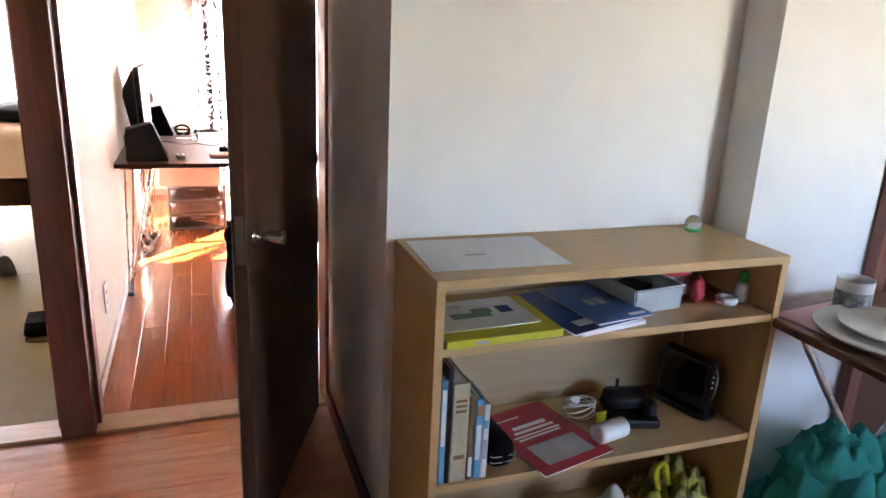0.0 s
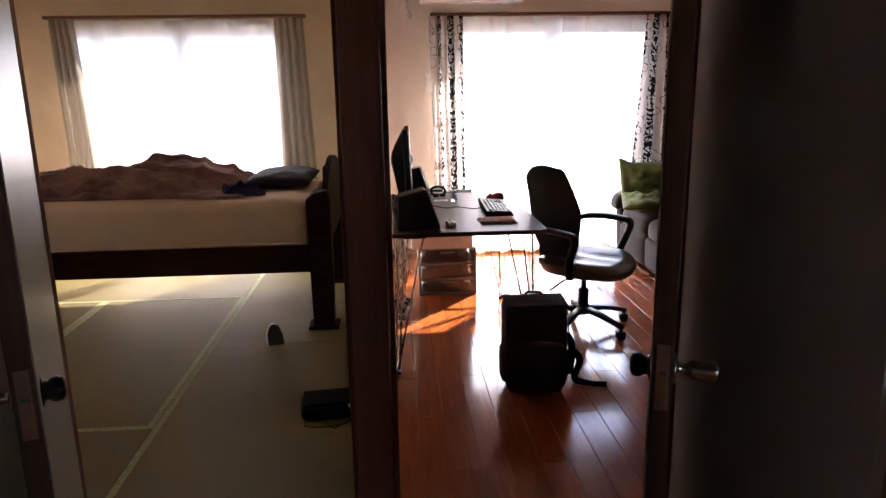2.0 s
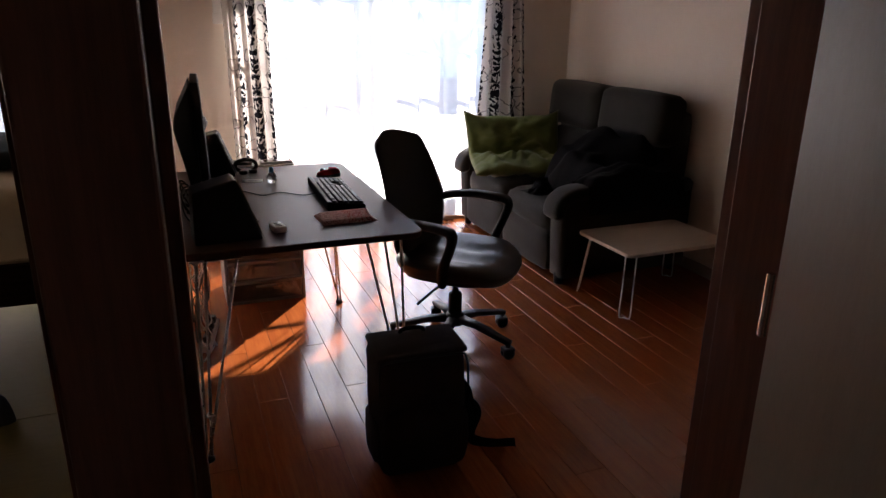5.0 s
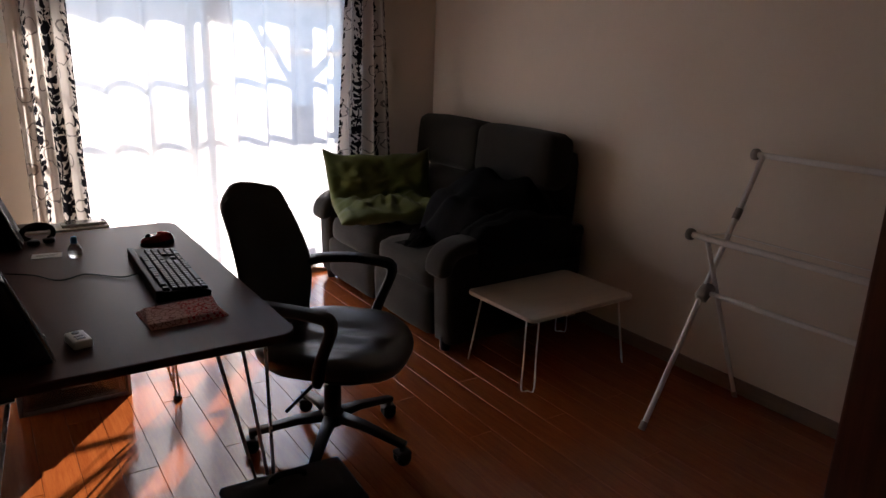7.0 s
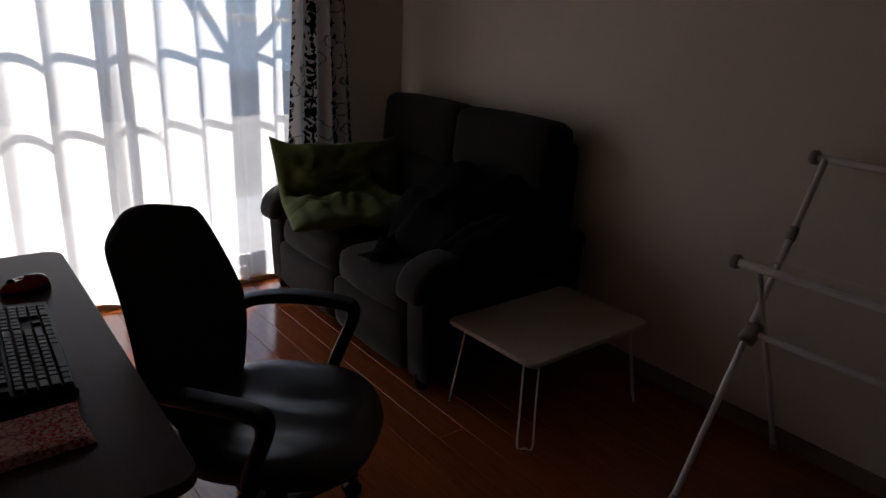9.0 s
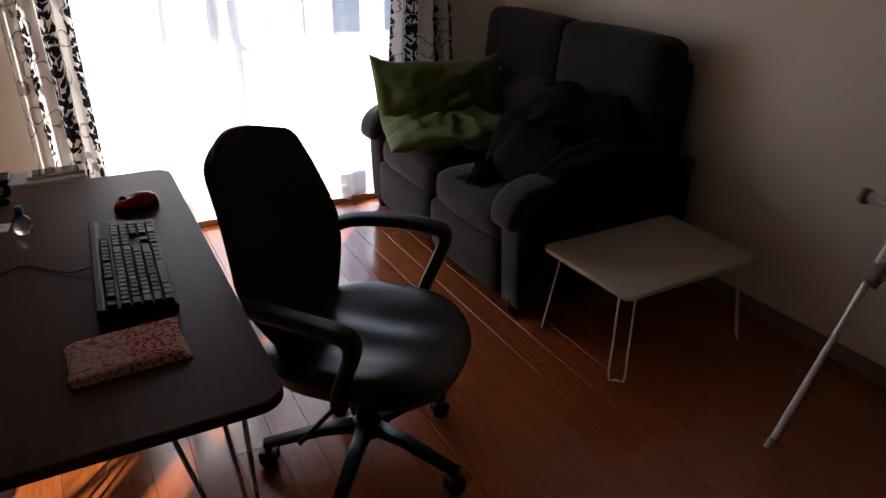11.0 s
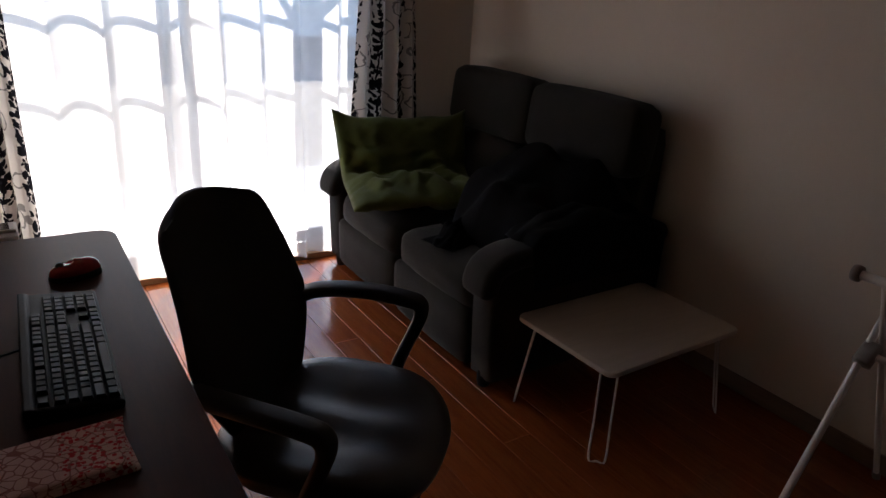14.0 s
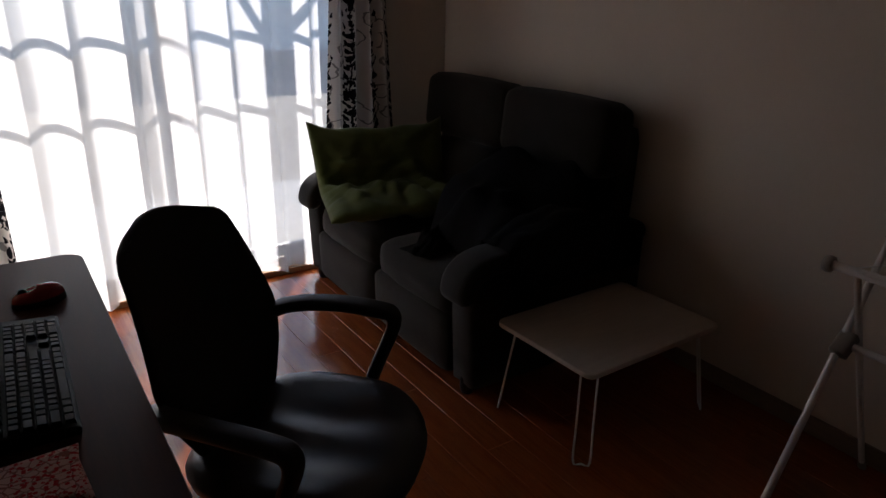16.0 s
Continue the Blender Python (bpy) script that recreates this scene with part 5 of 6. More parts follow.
# storage under the desk's far end: drawers with a white box on top, reaching just over the desktop's level
chest = thing("storage_chest", "grey plastic chest of three see-through drawers under the desk", "drawers", (-0.005, 5.13, 0))
for x in (-0.195, 0.180):
    part("side", boxed(x, x + 0.015, -0.165, 0.165, 0.0, 0.325, bevel=0.004), chest_grey, chest)
for z in (0.0, 0.103, 0.206, 0.311):
    part("rail", boxed(-0.18, 0.18, -0.165, 0.165, z, z + 0.014, bevel=0.003), chest_grey, chest)
for k, z in enumerate((0.016, 0.119, 0.222)):
    dr = part("drawer", boxed(-0.176, 0.176, -0.160, -0.152, z, z + 0.085, bevel=0.003), drawer_clear, chest, "see-through smoky drawer front")
    part("handle", boxed(-0.05, 0.05, -0.172, -0.158, z + 0.066, z + 0.076, bevel=0.003), chest_grey, dr)
    part("contents", heap(bmesh.new(), 0.31, 0.27, 0.07, 2.0 + k, 24, 0.02, 7.0, 4.0), (bag_cloth, paper_white, rod_wood)[k], dr).matrix_basis = pose(0, 0, z + 0.002)
box_ob = thing("storage_box", "white cardboard box on the drawers behind the desk", "box", (-0.03, 5.135, 0.325))
part("carton", boxed(-0.215, 0.190, -0.195, -0.085, 0.0, 0.374, bevel=0.003), box_white, box_ob)
part("lid", boxed(-0.219, 0.194, -0.199, -0.081, 0.350, 0.380, bevel=0.003), paper_white, box_ob)
tab = thing("tablet", "white-framed tablet with a dark screen on the box", "tablet", (0.085, 4.993, 0.7053), 2)
part("frame", boxed(-0.075, 0.075, -0.034, 0.034, 0, 0.009, bevel=0.003), white_plastic, tab)
part("screen", boxed(-0.060, 0.060, -0.028, 0.028, 0.009, 0.0098), gloss_black, tab, "dark glossy screen")
slate = thing("external_drive", "flat black external drive on the white box", "drive", (-0.10, 4.993, 0.7053), -3)
part("case", boxed(-0.07, 0.07, -0.035, 0.035, 0, 0.013, bevel=0.003), black_plastic, slate)

cables = random.Random(3)
for k in range(11):
    pale = k % 5 < 3
    c = thing("cable", "white cable hanging in loops behind the desk" if pale else "black cable hanging in loops behind the desk", "cable", (-0.35, 4.40 + 0.055 * k, 0), group="desk cables")
    p = [(0.02, 0.0, DT - 0.04)]
    for j in range(6):
        p.append((cables.uniform(-0.01, 0.07), cables.uniform(-0.12, 0.12), DT - 0.12 - 0.10 * j + cables.uniform(-0.08, 0.05)))
    p.append((cables.uniform(0, 0.08), cables.uniform(-0.12, 0.12), 0.004))
    part("lead", tube(bmesh.new(), p, 0.0032, 6, 6), white_plastic if pale else cable_mat, c, smooth=True)
for k in range(4):
    c = thing("cable", "black cable coiled on the desk behind the monitor", "cable", (-0.352, 4.02 + 0.045 * k, DT), group="desk cables")
    p = [(0.02 * math.cos(a * 1.9 + k) + 0.015, 0.05 * math.cos(a + k) + 0.012 * k, 0.055 + 0.05 * math.sin(a * 1.3 + k)) for a in [0.5 * j for j in range(13)]] + [(0.03, 0.06, 0.004), (0.06, 0.10, 0.004)]
    part("lead", tube(bmesh.new(), p, 0.003, 6, 5), cable_mat, c, smooth=True)
strip = thing("power_strip", "white power strip with plugs on the floor under the desk", "power strip", (-0.30, 4.62, 0), 80)
part("case", boxed(-0.15, 0.15, -0.022, 0.022, 0, 0.032, bevel=0.005), white_plastic, strip)
for k in range(4):
    part("plug", boxed(-0.12 + 0.07 * k, -0.085 + 0.07 * k, -0.014, 0.014, 0.032, 0.062, bevel=0.004), black_plastic, strip)

# ---- fixed to the study walls ----
aircon = thing("air_conditioner", "white wall air conditioner above the study window", "air conditioner", (0.29, 6.055, 2.0))
part("body", bevelled(prism(bmesh.new(), [(-0.40, 0.0), (0.40, 0.0), (0.40, 0.28), (-0.40, 0.28)], -0.115, 0.1145), 0.02, 3), white_plastic, aircon)
part("louvre", boxed(-0.34, 0.34, -0.10, -0.02, -0.006, 0.004, bevel=0.002), white_paint, aircon)
part("drain_hose", tube(bmesh.new(), [(-0.395, 0.05, 0.12), (-0.46, 0.07, 0.12), (-0.50, 0.08, 0.06), (-0.50, 0.085, -0.03), (-0.47, 0.09, -0.10)], 0.016, 10, 6), white_plastic, aircon, smooth=True)
holder = thing("remote_holder", "white air conditioner remote in a wall holder", "remote control", (-0.05, 6.155, 1.33))
part("cradle", boxed(-0.03, 0.03, -0.012, 0.0145, 0, 0.06, bevel=0.004), white_plastic, holder)
part("remote", boxed(-0.025, 0.025, -0.008, 0.010, 0.01, 0.15, bevel=0.005), white_plastic, holder)
plate = thing("wall_socket", "white socket plate on the wall beside the doorway", "socket", (-0.388, 2.93, 0.27))
part("plate", boxed(0.0005, 0.008, -0.036, 0.036, -0.06, 0.06, bevel=0.002), white_plastic, plate)
for z in (-0.022, 0.022):
    part("slot", boxed(0.008, 0.0088, -0.012, 0.012, z - 0.006, z + 0.006), grey_plastic, plate)


# ---- bedroom ----
def bed():
    b = thing("bed", "dark wooden bed with a deep cream mattress on tatami", "bed", (0, 0, 0))
    for y, top in ((4.42, 0.815), (5.42, 0.885)):
        post = part("post", bevelled(prism(bmesh.new(), [(-0.842, 0.02), (-0.722, 0.02), (-0.716, 0.30), (-0.712, top - 0.03), (-0.735, top), (-0.80, top - 0.012), (-0.848, top - 0.05), (-0.845, 0.30)], y - 0.05, y + 0.05), 0.005), bed_wood, b)
        part("foot_block", boxed(-0.872, -0.695, y - 0.075, y + 0.075, 0.0, 0.022, bevel=0.006), bed_wood, post)
        part("post", boxed(-2.99, -2.89, y - 0.05, y + 0.05, 0.0, 0.72, bevel=0.006), bed_wood, b)

    def board(u, v):
        y = 4.47 + 0.90 * u
        return (-0.745, y, 0.50 + v * (0.33 + 0.10 * math.sin(u * math.pi) + 0.05 * u))
    solid(part("headboard", grid(bmesh.new(), 20, 6, board), bed_wood, b), 0.035, 0)
    solid(part("footboard", grid(bmesh.new(), 4, 4, lambda u, v: (-2.94, 4.47 + 0.90 * u, 0.35 + 0.30 * v)), bed_wood, b), 0.03, 0)
    for y in (4.395, 5.42):
        part("side_rail", boxed(-2.89, -0.84, y - 0.018, y + 0.018, 0.345, 0.50, bevel=0.004), bed_wood, b)
    for k in range(9):
        x = -2.75 + 0.22 * k
        part("slat", boxed(x - 0.04, x + 0.04, 4.413, 5.402, 0.44, 0.458, bevel=0.003), light_sill, b)
    return b


bed()
mattress = thing("mattress", "deep mattress in a cream fitted sheet on the bed", "mattress", (-1.862, 4.91, 0.458))
part("body", upholstery(bmesh.new(), 2.03, 0.98, 0.31, 0.05, 16, 0.014, 3.0), sheet_cloth, mattress, smooth=True)
part("sheet_hem", tube(bmesh.new(), [(-0.98, -0.492, 0.05), (-0.3, -0.497, 0.045), (0.4, -0.496, 0.052), (0.98, -0.492, 0.048)], 0.006, 8, 8), sheet_cloth, mattress, smooth=True)
blanket = thing("blanket", "brown fleece blanket lying crumpled on the bed", "blanket", (-1.93, 4.90, 0.772))


def fleece(u, v):
    """Thrown-back blanket: a rounded roll in front, a higher ridge behind it that steps down towards the pillow."""
    a, b = 2 * u - 1, 2 * v - 1
    rim = max(0.0, 1 - max(abs(a) ** 6, abs(b) ** 5)) ** 0.5
    bend = b + 0.10 * math.sin(2.2 * a) + 0.06 * wob(a * 2, b * 2, 1.0)
    front = 0.088 * math.sqrt(max(0.0, 1 - ((bend + 0.52) / 0.42) ** 2)) * (1 / (1 + math.exp((a - 0.42) * 12)))
    along = 0.046 + 0.098 / (1 + math.exp(abs(a - 0.36) * 11 - 3.2)) + 0.010 * wob(a * 6, 1.0, 4.0) + 0.012 * math.exp(-((a - 0.02) / 0.3) ** 2)
    back = along * max(0.0, 1 - (abs(bend - 0.30) / 0.52) ** 1.6)
    swoop = bend * 6.5 + 2.4 * a * a - 1.5 * a + 1.6 * wob(a * 1.7, b * 1.3, 3.0)
    fold = 0.064 * (1 - abs(math.sin(swoop))) ** 1.5 + 0.017 * (1 - abs(math.sin(swoop * 1.9 + 3 * a))) ** 2
    across = a * 6.2 + 1.8 * b + 2.2 * wob(a * 1.5, b * 2.5, 9.0)
    fold += 0.036 * (1 - abs(math.sin(across))) ** 1.6 * (0.4 + 0.6 * max(0.0, wob(a * 2 + 3, b * 2, 2.0) + 0.5))
    k = 1 + 0.10 * wob(math.atan2(b, a) * 1.6, 2.0, 7.0)
    x = a * 0.70 * k
    y = b * 0.42 * k - 0.030 * front / 0.088
    return (x, y, 0.004 + rim * max(0.014, 0.012 + max(front, back) + fold + 0.012 * wob(a * 7, b * 8, 5.0)))


part("fleece", grid(bmesh.new(), 110, 84, fleece), brown_blanket, blanket, smooth=True)
shirt = thing("shirt", "navy blue shirt crumpled beside the blanket", "clothing", (-1.26, 4.60, 0.772))
part("cloth", heap(bmesh.new(), 0.30, 0.20, 0.06, 5.0, 26, 0.03, 6.0), navy_cloth, shirt, smooth=True)
shirt = thing("shirt", "pale blue shirt crumpled at the foot of the bed", "clothing", (-2.62, 4.75, 0.772))
part("cloth", heap(bmesh.new(), 0.36, 0.40, 0.10, 9.0, 26, 0.04, 6.0), plain("lavender_cotton", (0.10, 0.10, 0.30), 0.9, bump=0.4), shirt, smooth=True)
pil = thing("pillow", "dark charcoal pillow at the head of the bed", "pillow", (-1.055, 5.03, 0.820), 0)
part("cover", pillow(bmesh.new(), 0.40, 0.62, 0.105, 0.4, 22, 4.0, 0.012), plain("charcoal_cotton", (0.015, 0.016, 0.018), 0.9, bump=0.3), pil, smooth=True)


def slipper():
    s = thing("slipper", "dark grey felt slipper standing on its heel on the tatami", "slipper", (-1.025, 4.15, 0), 10)

    def upper(u, v):
        a = 2 * math.pi * u
        k = math.cos(v * math.pi / 2) ** 0.7
        lean = 0.012 * v
        return (0.043 * math.cos(a) * k - lean, 0.030 * math.sin(a) * k * (1 + 0.2 * math.sin(a)), 0.118 * math.sin(v * math.pi / 2))
    bm = grid(bmesh.new(), 26, 12, upper, closed_u=True)
    part("upper", bm, plain("grey_felt", (0.060, 0.060, 0.064), 0.95, bump=0.5), s, smooth=True)
    bm = sweep(bmesh.new(), smooth_line([(-0.046, -0.012, 0.004), (-0.050, -0.012, 0.05), (-0.042, -0.010, 0.092), (-0.020, -0.006, 0.119), (0.004, -0.002, 0.117)], 5), rounded(0.040, 0.008, 0.003, 2), up=(-1, 0, 0), scale=lambda t: 1 - 0.45 * t)
    part("sole", bm, paper_white, s, "pale worn sole", smooth=True)
    return s


slipper()
case = thing("laptop_case", "black padded case lying on the tatami with loose leads", "case", (-0.665, 3.30, 0), 6)
part("body", upholstery(bmesh.new(), 0.22, 0.20, 0.05, 0.02, 8, 0.006, 2.0), black_cloth, case, smooth=True)
part("flap", boxed(-0.105, 0.105, -0.06, 0.09, 0.048, 0.062, bevel=0.005), black_cloth, case)
part("label_patch", boxed(0.085, 0.108, -0.09, 0.03, 0.0505, 0.0535, bevel=0.001), paper_white, case)
for k in range(2):
    part("lead", tube(bmesh.new(), [(-0.09 + 0.08 * k, -0.09, 0.02), (-0.10 + 0.09 * k, -0.13, 0.004), (-0.03 + 0.05 * k, -0.155 - 0.02 * k, 0.004), (0.05, -0.15, 0.004), (0.09, -0.12, 0.006), (0.08, -0.09, 0.02)], 0.0026, 6, 6), cable_mat, case, smooth=True)


# ---- hall: bookcase and what is on it ----
BX0, BX1, BY0, BY1 = 0.462, 1.392, 1.157, 1.478
S1, S2, S3 = 0.735, 0.392, 0.062


def bookcase():
    b = thing("bookcase", "open beech laminate bookcase with three shelves against the wall", "bookcase", (0, 0, 0))
    for x in (BX0, BX1 - 0.02):
        part("side_panel", boxed(x, x + 0.02, BY0, BY1, 0.0, 0.870, bevel=0.001), beech, b)
    part("top_panel", boxed(BX0 - 0.001, BX1 + 0.001, BY0 - 0.002, BY1, 0.870, 0.892, bevel=0.0015), beech, b)
    for z in (S1, S2, S3):
        part("shelf", boxed(BX0 + 0.02, BX1 - 0.02, BY0 + 0.003, BY1 - 0.008, z - 0.020, z, bevel=0.001), beech, b)
    part("back_panel", boxed(BX0 + 0.02, BX1 - 0.02, BY1 - 0.006, BY1 - 0.001, 0.05, 0.868), beech_back, b)
    part("plinth", boxed(BX0 + 0.02, BX1 - 0.02, BY0 + 0.02, BY0 + 0.035, 0.0, 0.042), beech, b)
    return b


bookcase()

C = {k: plain(k + "_print", v, 0.45) for k, v in dict(yellow=(0.62, 0.56, 0.02), blue=(0.025, 0.06, 0.24), sky=(0.06, 0.15, 0.42), red=(0.50, 0.035, 0.045), cream=(0.55, 0.46, 0.30), brown=(0.20, 0.11, 0.05), orange=(0.62, 0.22, 0.05), cyan=(0.12, 0.38, 0.62), green=(0.03, 0.45, 0.10), grey=(0.42, 0.42, 0.40), black=(0.012, 0.012, 0.014), pink=(0.70, 0.35, 0.36), leafy=(0.10, 0.22, 0.10)).items()}


def flat_print(name, label, category, at, turn, w, d, h, cover, marks=()):
    """A flat booklet with page block, cover and printed fields (x, y, width, depth, colour)."""
    t = thing(name, label, category, at, turn)
    part("pages", boxed(-w / 2 + 0.002, w / 2 - 0.002, -d / 2 + 0.002, d / 2 - 0.002, 0, h - 0.001), paper_white, t)
    part("cover", boxed(-w / 2, w / 2, -d / 2, d / 2, h - 0.001, h, bevel=0.0003, seg=1), cover, t)
    for k, (x, y, a, b, col) in enumerate(marks):
        part("printed_field", boxed(x - a / 2, x + a / 2, y - b / 2, y + b / 2, h + 0.0002, h + 0.0007 + 0.0001 * k), col, t)
    return t


t = thing("paper_sheet", "white sheet of paper lying on the bookcase", "paper", (0.640, 1.328, 0.892), -2)
solid(part("sheet", grid(bmesh.new(), 16, 12, lambda u, v: (-0.165 + 0.33 * u, -0.122 + 0.235 * v, 0.0012 + 0.002 * abs(wob(u * 3, v * 3, 1)))), paper_white, t), 0.0006, 1)
part("print_bar", boxed(-0.06, -0.01, -0.03, -0.02, 0.0035, 0.004), C["grey"], t)
orn = thing("glass_ornament", "small clear glass ornament on a green base", "ornament", (1.300, 1.415, 0.892))
part("base", lathe(bmesh.new(), [(0.022, 0), (0.024, 0.004), (0.020, 0.007)], 18), C["green"], orn)
part("dome", lathe(bmesh.new(), [(0.019, 0.007), (0.023, 0.016), (0.021, 0.030), (0.012, 0.040), (0.003, 0.043)], 20), bottle_clear, orn, smooth=True)

# upper shelf
t = thing("folder", "bright yellow folder lying on the upper shelf", "folder", (0.628, 1.268, S1), 2)
part("cover", boxed(-0.142, 0.142, -0.105, 0.115, 0.0, 0.003, bevel=0.001), C["yellow"], t)
part("spine", boxed(-0.142, 0.142, -0.109, -0.103, 0.0, 0.018, bevel=0.002), C["yellow"], t)
part("pages", boxed(-0.135, 0.135, -0.100, 0.110, 0.003, 0.0145), paper_white, t)
part("cover", boxed(-0.142, 0.142, -0.105, 0.115, 0.0147, 0.0175, bevel=0.001), C["yellow"], t)
part("title_bar", boxed(-0.075, -0.045, -0.1098, -0.1088, 0.005, 0.013), C["grey"], t)
flat_print("leaflet", "printed leaflet with green drawing on the yellow folder", "leaflet", (0.612, 1.290, S1 + 0.0178), 3, 0.25, 0.17, 0.0025, paper_white, ((-0.02, -0.01, 0.10, 0.030, C["leafy"]), (0.015, 0.012, 0.05, 0.026, C["leafy"]), (0.075, 0.01, 0.035, 0.040, C["blue"]), (-0.06, 0.05, 0.07, 0.010, C["grey"])))
flat_print("booklet", "white booklet under the blue brochures", "booklet", (0.890, 1.275, S1), 10, 0.20, 0.23, 0.010, paper_white)
flat_print("brochure", "dark blue brochure with white round emblem", "brochure", (0.852, 1.282, S1 + 0.0105), 14, 0.20, 0.26, 0.006, C["blue"], ((0.03, 0.06, 0.10, 0.05, C["sky"]), (-0.035, -0.085, 0.05, 0.03, paper_white)))
flat_print("brochure", "blue brochure with a small window picture", "brochure", (0.928, 1.292, S1 + 0.0175), 9, 0.17, 0.24, 0.005, C["sky"], ((0.0, 0.0, 0.055, 0.040, C["grey"]), (0.0, 0.0, 0.006, 0.042, C["sky"]), (0.05, -0.10, 0.05, 0.012, paper_white)))
t = thing("tray", "frosted plastic tray holding black chargers", "tray", (1.075, 1.345, S1), 6)
for args in ((-0.075, 0.075, -0.10, 0.10, 0, 0.004), (-0.078, -0.074, -0.10, 0.10, 0.004, 0.062), (0.074, 0.078, -0.10, 0.10, 0.004, 0.062), (-0.074, 0.074, -0.104, -0.100, 0.004, 0.062), (-0.074, 0.074, 0.100, 0.104, 0.004, 0.062)):
    part("wall", boxed(*args, bevel=0.001), tray_clear, t)
part("rim", tube(bmesh.new(), [(-0.078, -0.104, 0.062), (0.078, -0.104, 0.062), (0.078, 0.104, 0.062), (-0.078, 0.104, 0.062), (-0.078, -0.104, 0.062)], 0.003, 6), tray_clear, t)
t = thing("charger", "black charger with a coiled lead in the tray", "charger", (1.07, 1.35, S1 + 0.0045), 30)
part("block", boxed(-0.035, 0.035, -0.05, 0.03, 0, 0.04, bevel=0.006), black_plastic, t)
part("lead", tube(bmesh.new(), [(0.03 * math.cos(a), 0.05 + 0.025 * math.sin(a), 0.045 + 0.003 * a) for a in [0.6 * k for k in range(18)]], 0.003, 6), cable_mat, t, smooth=True)
t = thing("tin_box", "white and red round tin on the upper shelf", "tin", (1.215, 1.375, S1))
part("tin", lathe(bmesh.new(), [(0.046, 0), (0.048, 0.003), (0.048, 0.058), (0.045, 0.060)], 24), paper_white, t, smooth=True)
part("lid", lathe(bmesh.new(), [(0.049, 0.056), (0.049, 0.070), (0.045, 0.073)], 24), C["red"], t, smooth=True)
t = thing("red_pouch", "small shiny red pouch on the upper shelf", "pouch", (1.240, 1.290, S1), 40)
part("pouch", pillow(bmesh.new(), 0.06, 0.065, 0.03, 0.4, 12, 3.0, 0.008), C["red"], t, smooth=True).matrix_basis = pose(0, 0, 0.033, 80, 0, 0)
t = thing("tape_roll", "roll of white sticky tape on the upper shelf", "tape", (1.312, 1.258, S1))
bm = bmesh.new()
grid(bm, 28, 8, lambda u, v: ((0.021 + 0.008 * math.cos(2 * math.pi * v)) * math.cos(2 * math.pi * u), (0.021 + 0.008 * math.cos(2 * math.pi * v)) * math.sin(2 * math.pi * u), 0.010 + 0.0098 * math.copysign(abs(math.sin(2 * math.pi * v)) ** 0.4, math.sin(2 * math.pi * v))), closed_u=True)
part("roll", bm, paper_white, t)
t = thing("glue_bottle", "white glue bottle with a green cap", "bottle", (1.362, 1.262, S1))
part("body", lathe(bmesh.new(), [(0.015, 0), (0.018, 0.002), (0.018, 0.045), (0.012, 0.055)], 20), white_plastic, t, smooth=True)
part("cap", lathe(bmesh.new(), [(0.0135, 0.055), (0.0125, 0.075), (0.010, 0.082)], 18), C["green"], t, smooth=True)


# middle shelf: upright books leaning to the side panel
def book(label, x, w, h, d, cover, bands=(), lean=0.0):
    t = thing("book", label, "book", (x, BY0 + 0.012, S2 + 0.0012), group="upright books")
    m = Matrix.Rotation(radians(lean), 4, "Y")

    def add(name, args, mm, bev=0.0008):
        part(name, boxed(*args, bevel=bev, seg=1, m=m), mm, t)
    add("cover", (0, 0.0018, 0, d, 0, h), cover)
    add("cover", (w - 0.0018, w, 0, d, 0, h), cover)
    add("spine", (0.0018, w - 0.0018, -0.001, 0.002, 0, h), cover)
    add("pages", (0.002, w - 0.002, 0.002, d - 0.004, 0.003, h - 0.004), paper_white)
    for z, hh, col in bands:
        add("title_bar", (w * 0.18, w * 0.82, -0.0022, -0.0011, z, z + hh), col, 0)
    return t


book("thin white and blue book on the middle shelf", 0.487, 0.016, 0.262, 0.19, C["cyan"], ((0.10, 0.14, paper_white),))
book("thin black book on the middle shelf", 0.5045, 0.010, 0.290, 0.20, C["black"])
book("thick cream book with brown title on the middle shelf", 0.516, 0.040, 0.250, 0.18, C["cream"], ((0.205, 0.006, C["brown"]), (0.192, 0.006, C["brown"]), (0.179, 0.006, C["brown"]), (0.06, 0.01, C["brown"])))
book("worn brown paperback on the middle shelf", 0.5575, 0.014, 0.215, 0.15, C["brown"], ((0.01, 0.05, paper_white),))
book("thin blue book with an orange band", 0.573, 0.018, 0.205, 0.15, C["cyan"], ((0.165, 0.025, C["orange"]), (0.05, 0.09, paper_white)))
book("thin white paperback on the middle shelf", 0.592, 0.016, 0.190, 0.14, paper_white, ((0.13, 0.02, C["cyan"]), (0.05, 0.05, C["grey"])))
t = thing("glasses_case", "black glasses case with white piping", "glasses case", (0.652, 1.265, S2), 4)
part("case", upholstery(bmesh.new(), 0.072, 0.17, 0.075, 0.03, 8, 0.004, 1.0), black_cloth, t, smooth=True)
for z in (0.026, 0.042):
    part("piping", tube(bmesh.new(), [(-0.033, -0.078, z), (-0.026, -0.0865, z), (0.026, -0.0865, z), (0.033, -0.078, z)], 0.0012, 6, 3), paper_white, t)
flat_print("magazine", "red magazine with white headline and a pale photo", "magazine", (0.818, 1.290, S2), 14, 0.225, 0.285, 0.006, C["red"], ((0.0, 0.055, 0.11, 0.014, paper_white), (0.0, 0.034, 0.13, 0.010, paper_white), (-0.005, 0.016, 0.15, 0.006, paper_white), (-0.005, 0.003, 0.14, 0.006, paper_white), (0.0, -0.070, 0.155, 0.085, C["grey"]), (-0.04, 0.10, 0.08, 0.005, paper_white)))
